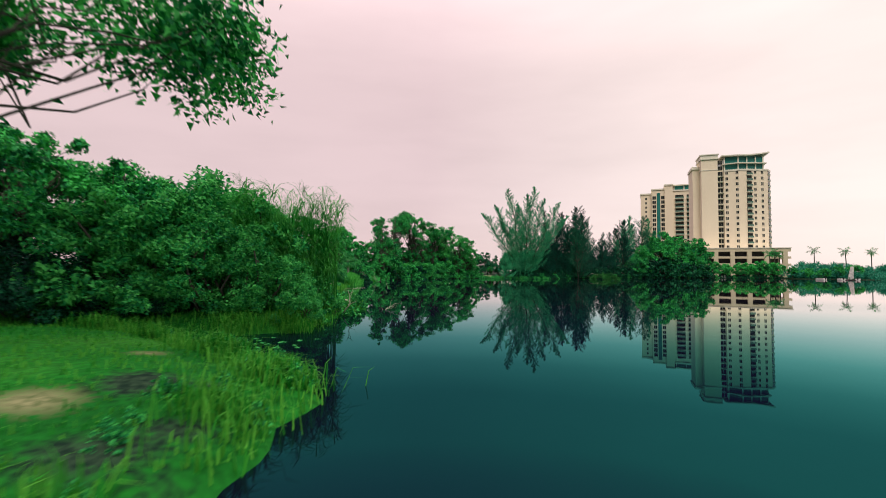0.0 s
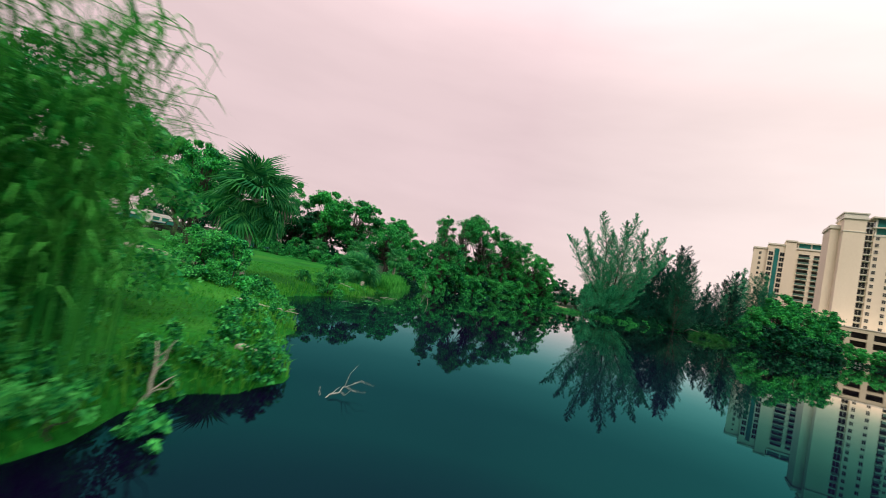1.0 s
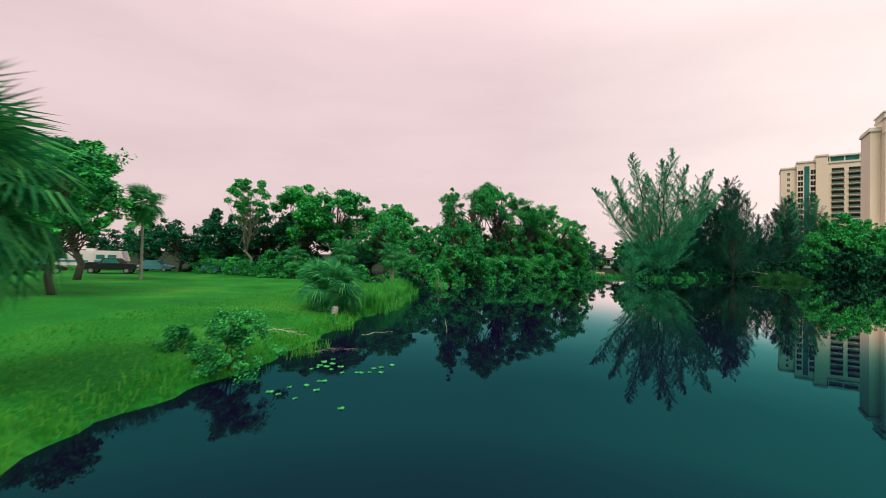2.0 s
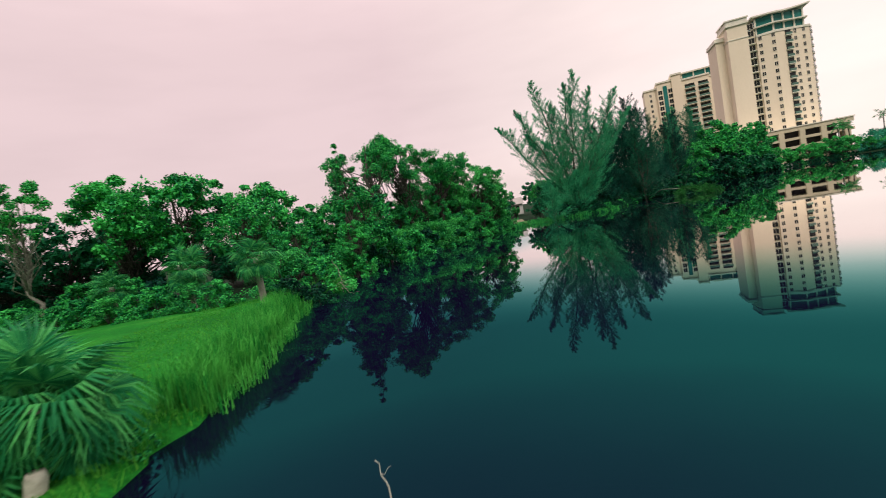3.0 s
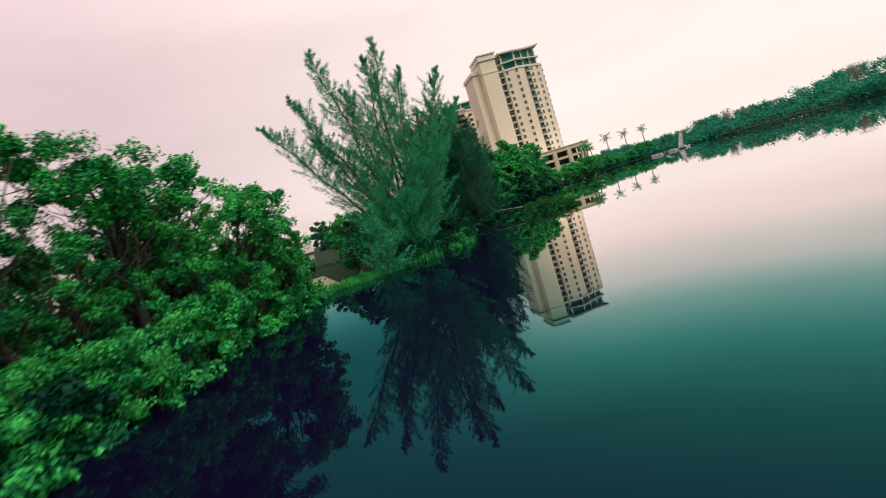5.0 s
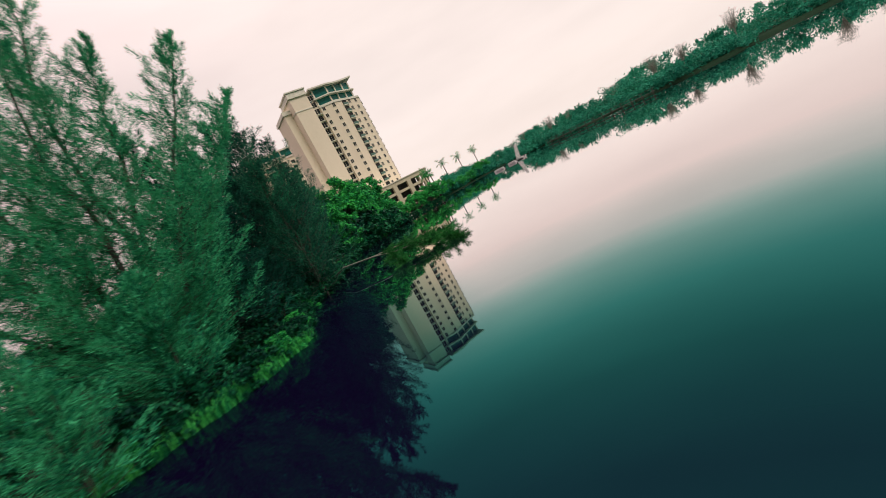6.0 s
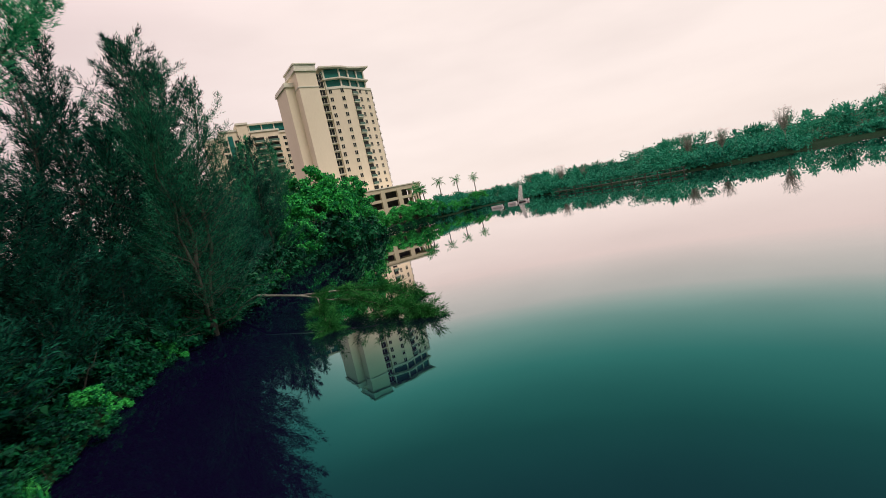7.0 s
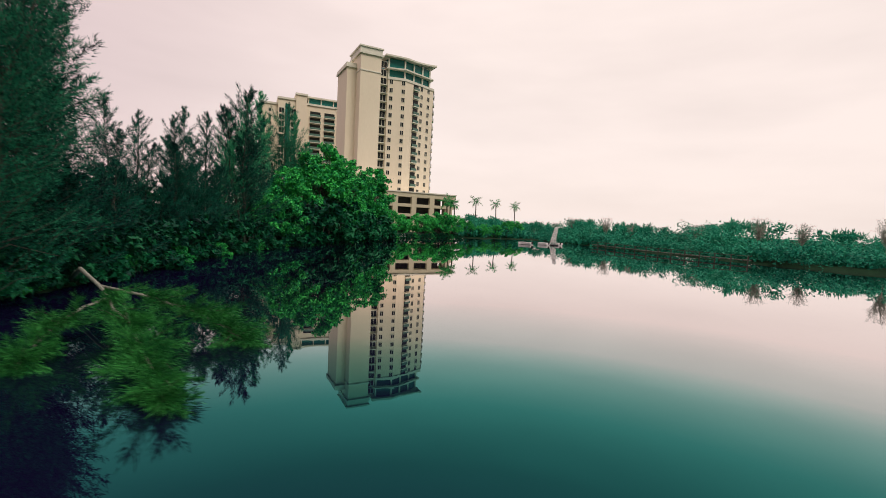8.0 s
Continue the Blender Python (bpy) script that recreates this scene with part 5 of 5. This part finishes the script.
for cx, cy, sx, sy, n in ((-12.6, -30.6, 0.8, 0.35, 40), (-10.6, -31.6, 0.7, 0.6, 30), (-7.4, -4.3, 0.5, 0.5, 10), (-6.0, -2.5, 0.4, 0.5, 8), (-7.2, -2.0, 0.45, 0.4, 10)):
    for k in range(n):
        x, y = cx + r_.normal() * sx, cy + r_.normal() * sy
        if float(inland(np.array([x]), np.array([y]))[0]) > -0.12:
            continue
        o = new("lily_pad", lily)
        o.matrix_world = pose(x, y, 0.008, 0, 0, r_.uniform(0, 360)) @ Matrix.Diagonal((*(r_.uniform(0.05, 0.10),) * 2, 0.3, 1))
        tagged(o, "round green lily pad floating on the lake", "lily pad", "lily pads")


# ---- dead wood ----
def dead_branch(name, label, points, radius, twigs, seed, material=None, twig_len=0.5):
    """A bare limb with forked twigs."""
    r = np.random.default_rng(seed)
    t = thing(name, label, "branch", points[0])
    P = np.array(points, float) - np.array(points[0])
    L = float(np.linalg.norm(P[-1] - P[0]))
    t_ = np.linspace(0, 1, 8)
    Q = np.stack([np.interp(t_, np.linspace(0, 1, len(P)), P[:, i]) for i in range(3)], 1)
    Q[1:-1] += r.normal(size=(6, 3)) * L * 0.02
    part("limb", MeshMaker().tube(Q, np.linspace(radius, radius * 0.25, 8), 7), material or M_DRIFT, t, smooth=True)
    for k in range(twigs):
        i = r.uniform(2, 6.9)
        s = Q[int(i)] * (1 - i % 1) + Q[int(i) + 1] * (i % 1)
        d = unit(Q[-1] - Q[0] + r.normal(size=3) * (0.8, 0.8, 0.35) * L)
        e = s + d * twig_len * r.uniform(0.5, 1.2)
        part("twig", MeshMaker().tube(bent(r, s, e, 4, 0.08), np.linspace(radius * 0.4, radius * 0.1, 4), 5), material or M_DRIFT, t, smooth=True)
    return t


dead_branch("fallen_log", "pale fallen log lying on the lawn", [(-21.17, -5.84, 0.9), (-17.37, -7.80, 0.92), (-14.05, -9.17, 0.9)], 0.17, 2, 1)
dead_branch("driftwood", "bleached driftwood branch on the grass by the water", [(-10.02, 0.80, 0.62), (-9.17, 0.71, 0.6), (-8.52, 0.88, 0.4)], 0.018, 9, 2, None, 0.5)
dead_branch("driftwood", "pale driftwood stick lying on the grass", [(-10.62, -15.28, 0.55), (-9.36, -15.29, 0.5), (-8.45, -15.50, 0.45)], 0.03, 2, 3)
dead_branch("driftwood", "short pale weathered log on the grassy bank", [(-8.36, -20.94, 0.35), (-7.93, -21.09, 0.4), (-7.52, -21.33, 0.36)], 0.09, 1, 4, None, 0.2)
dead_branch("drowned_branch", "forked bare branch rising from the water", [(-6.55, -22.2, -0.2), (-6.2, -21.8, 0.08), (-5.85, -21.4, 0.22)], 0.018, 6, 5, None, 0.42)
dead_branch("drowned_branch", "thin bare stick leaning out of the water", [(-3.05, 4.18, -0.3), (-3.09, 4.24, 0.25), (-3.19, 4.30, 0.6)], 0.018, 1, 6, None, 0.2)
dead_branch("drowned_branch", "leafy branch half sunk at the shore", [(-8.25, -0.67, 0.1), (-7.53, -0.10, 0.12), (-6.65, 0.37, 0.06)], 0.009, 22, 7, M_BARK_PALE, 0.5)
dead_branch("drowned_branch", "thin stick lying on the water beyond the palm", [(-6.71, 3.27, 0.02), (-6.14, 3.73, 0.04), (-5.48, 4.03, 0.03)], 0.015, 3, 8, None, 0.3)
dead_branch("root_tangle", "tangle of bleached roots at the wooded bank", [(-2.92, 28.49, 0.2), (-2.42, 27.55, 0.9), (-1.93, 26.61, 0.1)], 0.022, 12, 9, M_BARK_PALE, 0.8)
dead_branch("root_tangle", "bleached dead limbs hanging over the bank", [(-2.56, 29.87, 2.4), (-2.29, 28.68, 1.4), (-2.06, 27.21, 0.3)], 0.02, 10, 10, M_BARK_PALE, 0.8)
dead_branch("dead_snag", "pale broken snag at the edge of the thicket", [(-8.41, -24.22, 0.1), (-8.12, -24.5, 0.55), (-8.25, -24.37, 1.1)], 0.035, 5, 11, None, 0.4)
dead_branch("dead_sapling", "pale leaning dead sapling under the casuarinas", [(46.92, 66.75, 0.2), (46.11, 65.97, 1.4), (45.27, 65.39, 2.6)], 0.04, 3, 12, M_BARK, 0.7)
dead_branch("dead_sapling", "pale leaning dead sapling under the casuarinas", [(51.39, 69.39, 0.2), (51.74, 68.71, 1.3), (52.28, 68.23, 2.4)], 0.04, 3, 13, M_BARK, 0.7)


def fallen_limb():
    """A forked casuarina top that lies out over the water, with its needles."""
    r = np.random.default_rng(88)
    t = thing("fallen_casuarina", "fallen casuarina top with green needles lying over the water", "tree", (67.4, 77.0, 0))
    crown = MeshMaker()
    for P, m_bough, thick_, first in ((((0.0, 0.6, 0.3), (-1.4, -4.0, 1.5), (-2.8, -9.0, 1.3), (-3.4, -11.0, 1.1), (-4.0, -12.6, 0.95)), 10, 0.13, 2.6),
                                      (((-2.8, -9.0, 1.3), (-2.5, -12.0, 1.2), (-2.1, -15.0, 0.8), (-1.9, -16.2, 0.4), (-1.7, -17.2, 0.05)), 60, 0.08, 0.7),
                                      (((-4.0, -12.6, 0.95), (-4.5, -14.6, 0.9), (-5.2, -16.6, 0.6), (-5.9, -18.6, 0.35), (-6.5, -20.2, 0.1)), 90, 0.07, 0.2),
                                      (((-3.4, -11.0, 1.1), (-4.8, -12.2, 1.1), (-6.0, -13.2, 0.8), (-7.0, -14.2, 0.4), (-7.6, -14.9, 0.1)), 34, 0.05, 1.2)):
        P = np.array(P, float)
        part("limb", MeshMaker().tube(P, np.array([1.0, 0.8, 0.6, 0.4, 0.18]) * thick_, 7), M_BARK_PALE, t, "bare grey limb", smooth=True)
        way = unit(P[-1] - P[0])
        for k in range(m_bough):
            q = r.uniform(first, 3.98)
            s = P[int(q)] * (1 - q % 1) + P[int(q) + 1] * (q % 1)
            d = unit(way * 0.8 + r.normal(size=3) * (0.6, 0.6, 0.3) + (0, 0, 0.1))
            L = r.uniform(0.5, 1.7)
            n = 260
            g = r.uniform(0, 1, n) ** 0.7
            side = unit(r.normal(size=(n, 3)))
            C = s + d * (g * L)[:, None] + side * r.uniform(0, 0.32, n)[:, None]
            C[:, 2] = np.maximum(C[:, 2], 0.02)
            crown.leaves(leaf_verts(C, unit(d * 0.9 + side * 0.6), 0.22 * r.uniform(0.5, 1.3, n), 0.11, r))
            if k % 3 == 0:
                part("bough", MeshMaker().tube(bent(r, s, s + d * L, 4, 0.05), [0.02, 0.014, 0.009, 0.004], 4), M_BARK, t)
    part("needles", crown, M_NEEDLE_GREEN, t)


M_NEEDLE_GREEN = leaf_material("green_needles", (0.001, 0.018, 0.010), (0.007, 0.09, 0.022), (0.036, 0.22, 0.045), 0.8, 0.6, 0.1)
fallen_limb()


# ---- parked vehicles beyond the lawn ----
def wheel(parent, x, y, r=0.36, w=0.24):
    m = MeshMaker().tube([(0, -w / 2, 0), (0, -w / 2 + 0.03, 0), (0, w / 2 - 0.03, 0), (0, w / 2, 0)], [r * 0.92, r, r, r * 0.92], 18)
    ob = part("wheel", m, M_RUBBER, parent)
    ob.location = (x, y, r)
    rim = MeshMaker().tube([(0, -w / 2 - 0.01, 0), (0, w / 2 + 0.01, 0)], [r * 0.6, r * 0.6], 14)
    part("rim", rim, M_METAL, ob)


def profile(m, side, half, taper=0.0):
    """Solid from a side outline in x and z, as wide as half on either side."""
    k = len(side)
    top = max(z for _, z in side)
    p = [(x, s * (half - taper * max(0, z - 1.0) / max(0.01, top - 1.0)), z) for s in (-1, 1) for x, z in side]
    m.add(p, [tuple(range(k)), tuple(range(2 * k - 1, k - 1, -1))] + [(i, k + i, k + (i + 1) % k, (i + 1) % k) for i in range(k)])
    return m


def pickup(at, turn):
    t = thing("pickup_truck", "black pickup truck parked beyond the lawn", "truck", at, turn)
    body = profile(MeshMaker(), [(-2.8, 0.5), (2.75, 0.5), (2.85, 0.8), (2.75, 1.12), (1.35, 1.2), (-2.8, 1.2)], 0.98)
    part("body", body, M_BLACK, t)
    part("cab", profile(MeshMaker(), [(1.35, 1.2), (0.75, 1.82), (-0.75, 1.85), (-1.0, 1.2)], 0.92, 0.16), M_BLACK, t)
    for s in (-1, 1):
        part("side_window", profile(MeshMaker(), [(1.1, 1.25), (0.68, 1.72), (-0.62, 1.74), (-0.8, 1.25)], 0.02, 0.0), M_GLASS, t).location = (0, s * 0.86, 0)
        part("headlight", MeshMaker().box(2.7, 2.88, s * 0.72 - 0.16, s * 0.72 + 0.16, 0.82, 1.0), M_WHITE, t)
        for x in (-1.8, 1.75):
            wheel(t, x, s * 0.86)
    part("bumper", MeshMaker().box(2.72, 2.95, -0.95, 0.95, 0.45, 0.66), M_METAL, t)
    for y in (-0.98, 0.9):
        part("bed_rail", MeshMaker().box(-2.8, -1.05, y, y + 0.08, 1.2, 1.3), M_BLACK, t)
    return t


def camper(at, turn):
    t = thing("camper_trailer", "long white camper trailer parked beyond the lawn", "trailer", at, turn)
    part("body", profile(MeshMaker(), [(-4.2, 0.6), (4.0, 0.6), (4.3, 1.3), (3.9, 2.7), (-4.0, 2.75), (-4.25, 2.4)], 1.2, 0.08), M_WHITE, t)
    part("stripe", MeshMaker().box(-4.1, 4.05, -1.235, -1.21, 1.1, 1.35), M_BLUE, t)
    for x in (-3.0, -1.2, 1.4, 2.8):
        part("window", MeshMaker().box(x - 0.5, x + 0.5, -1.23, -1.15, 1.55, 2.15), M_GLASS, t)
    part("door", MeshMaker().box(0.0, 0.7, -1.24, -1.15, 0.7, 2.4), M_WHITE, t)
    part("roof_vent", MeshMaker().box(-0.6, 0.3, -0.4, 0.4, 2.7, 3.0), M_WHITE, t)
    for x in (-0.5, 0.4):
        for s in (-1, 1):
            wheel(t, x, s * 1.05)
    return t


def car(at, turn, paint, label):
    t = thing("parked_car", label, "car", at, turn)
    part("body", profile(MeshMaker(), [(-2.2, 0.35), (2.2, 0.35), (2.3, 0.62), (1.3, 0.95), (-2.2, 1.0), (-2.3, 0.6)], 0.9), paint, t)
    part("cabin", profile(MeshMaker(), [(1.1, 0.95), (0.45, 1.42), (-1.1, 1.45), (-1.7, 0.98)], 0.82, 0.2), M_GLASS, t)
    part("roof", profile(MeshMaker(), [(0.5, 1.42), (-1.15, 1.45), (-1.15, 1.5), (0.45, 1.48)], 0.62), paint, t)
    for s in (-1, 1):
        for x in (-1.4, 1.4):
            wheel(t, x, s * 0.8, 0.32, 0.2)
    return t


pickup((-41.2, 40.1, gz(-41.2, 40.1)), 16)
camper((-50.4, 49.9, gz(-50.4, 49.9)), 14)
car((-40.1, 47.0, gz(-40.1, 47.0)), 8, M_BLUE, "blue car parked under the trees")
car((-29.7, 43.6, gz(-29.7, 43.6)), 8, M_BLUE, "blue car parked under the trees")
car((-48.0, 27.2, gz(-48.0, 27.2)), 40, M_WHITE, "white car parked past the shade trees")
car((-40.6, 28.7, gz(-40.6, 28.7)), 40, M_BLACK, "black car parked past the shade trees")


# ---- small building, ramp, boats, fountain ----
def ramp_slab():
    m = MeshMaker()
    k = 8
    p = []
    for i in range(k + 1):
        f = i / k
        x, y, z = 30.9 + 6.4 * f, 68.6 + 15 * f, gz(30.9 + 6.4 * f, 68.6 + 15 * f) + 0.1
        p += [(x - 1.3, y + 0.6, z), (x + 1.3, y - 0.6, z), (x + 1.3, y - 0.6, z - 2.0), (x - 1.3, y + 0.6, z - 2.0)]
    f_ = [(0, 1, 2, 3), (4 * k + 3, 4 * k + 2, 4 * k + 1, 4 * k)]
    for i in range(k):
        for j in range(4):
            f_.append((4 * i + j, 4 * i + 4 + j, 4 * i + 4 + (j + 1) % 4, 4 * i + (j + 1) % 4))
    m.add(p, f_)
    single("boat_ramp", m, M_DIRT, "pale packed dirt ramp rising between the trees", "ramp")


ramp_slab()


def cottage(at, turn):
    t = thing("cottage", "small white house with a grey roof behind the trees", "house", at, turn)
    part("wall", MeshMaker().box(-5, 5, -3.5, 3.5, 0, 3.0), M_WHITE, t)
    roof = MeshMaker().add([(-5.4, -4, 2.9), (5.4, -4, 2.9), (5.4, 4, 2.9), (-5.4, 4, 2.9), (-5.4, 0, 4.8), (5.4, 0, 4.8)], [(3, 2, 1, 0), (0, 1, 5, 4), (2, 3, 4, 5), (0, 4, 3), (1, 2, 5)])
    part("roof", roof, M_CONC, t)
    for x in (-3, 0.2, 3):
        put_window(W_WIDE, t, x, -3.5, 1.6)
    return t


cottage((50, 116, 1.0), -20)


def boat(at, turn, s=1.0):
    t = thing("boat", "small white boat moored at the shore", "boat", at, turn, scale=s)
    hull = MeshMaker()
    xs = np.linspace(-2.6, 2.8, 9)
    rings = []
    for x in xs:
        w = 1.0 * (1 - max(0, (x - 0.2) / 2.6) ** 2) + 0.03
        rings.append([(x, -w, 0.85), (x, -w * 0.75, 0.05), (x, 0, -0.2), (x, w * 0.75, 0.05), (x, w, 0.85), (x, 0, 0.7)])
    f_ = [(6 * i + j, 6 * i + 6 + j, 6 * i + 6 + (j + 1) % 6, 6 * i + (j + 1) % 6) for i in range(8) for j in range(6)]
    f_ += [tuple(range(6))[::-1], tuple(range(48, 54))]
    hull.add(np.array(rings).reshape(-1, 3), f_)
    part("hull", hull, M_WHITE, t, smooth=False)
    for x in (-1.2, 0.6):
        part("bench", MeshMaker().box(x - 0.2, x + 0.2, -0.85, 0.85, 0.72, 0.8), M_CONC, t)
    part("outboard_motor", MeshMaker().box(-3.0, -2.6, -0.2, 0.2, 0.2, 1.2), M_BLACK, t)
    return t


boat((151.2, 109.2, 0.25), -12, 0.95)
for x, y, turn in ((169.5, 76.0, 60), (173.5, 73.0, 30), (165.0, 79.5, 80)):
    boat((x, y, 0.05), turn, 0.7)


M_SPRAY = leaf_material("white_spray", (0.62, 0.63, 0.62), (0.74, 0.74, 0.72), (0.85, 0.85, 0.83), 1.0, 0.4, 0.5)


def fountain(at):
    """A float with a nozzle and a tall leaning jet of white spray."""
    r = np.random.default_rng(91)
    t = thing("fountain", "white jet of spray on a dark float by the far shore", "fountain", at)
    part("float", MeshMaker().tube([(0, 0, -0.15), (0, 0, 0.0), (0, 0, 0.2), (0, 0, 0.28)], [1.2, 1.5, 1.5, 1.2], 16), M_BLACK, t)
    part("nozzle", MeshMaker().tube([(0, 0, 0.2), (0, 0, 0.7)], [0.22, 0.16], 10), M_METAL, t)
    n = 900
    q = r.uniform(0, 1, n) ** 0.8
    wide = (0.85 - 0.45 * q) * np.sqrt(r.uniform(0, 1, n))
    a = r.uniform(0, 2 * math.pi, n)
    C = np.stack([np.cos(a) * wide - 0.6 * q, np.sin(a) * wide - 0.9 * q, 0.5 + 4.4 * q], 1)
    tagged(part("spray", MeshMaker().leaves(leaf_verts(C, unit(r.normal(size=(n, 3)) * 0.3 + (0, 0, 1.0)), r.uniform(0.25, 0.6, n), 0.3, r)), M_SPRAY, t), "", "", "", "stuff")
    return t


fountain((171.5, 74.0, 0))


def boardwalk():
    """A low plank walk on posts along the far shore."""
    t = thing("boardwalk", "low dark weathered wooden boardwalk on posts along the far shore", "boardwalk", (152, 33.5, 0))
    for k in range(26):
        x, y = 0.5 * k + 0.026 * k * k, 1.25 * k
        part("deck_board", MeshMaker().box(x - 1.0, x + 1.0, y - 0.6, y + 0.52, 0.55, 0.68), M_BARK, t)
        if k % 2 == 0:
            part("post", MeshMaker().box(x - 0.95, x - 0.75, y - 0.1, y + 0.1, -1.0, 1.5), M_BARK, t)
            part("rail", MeshMaker().box(x - 0.92, x - 0.8, y - 0.6, y + 1.7, 1.4, 1.5), M_BARK, t)


boardwalk()
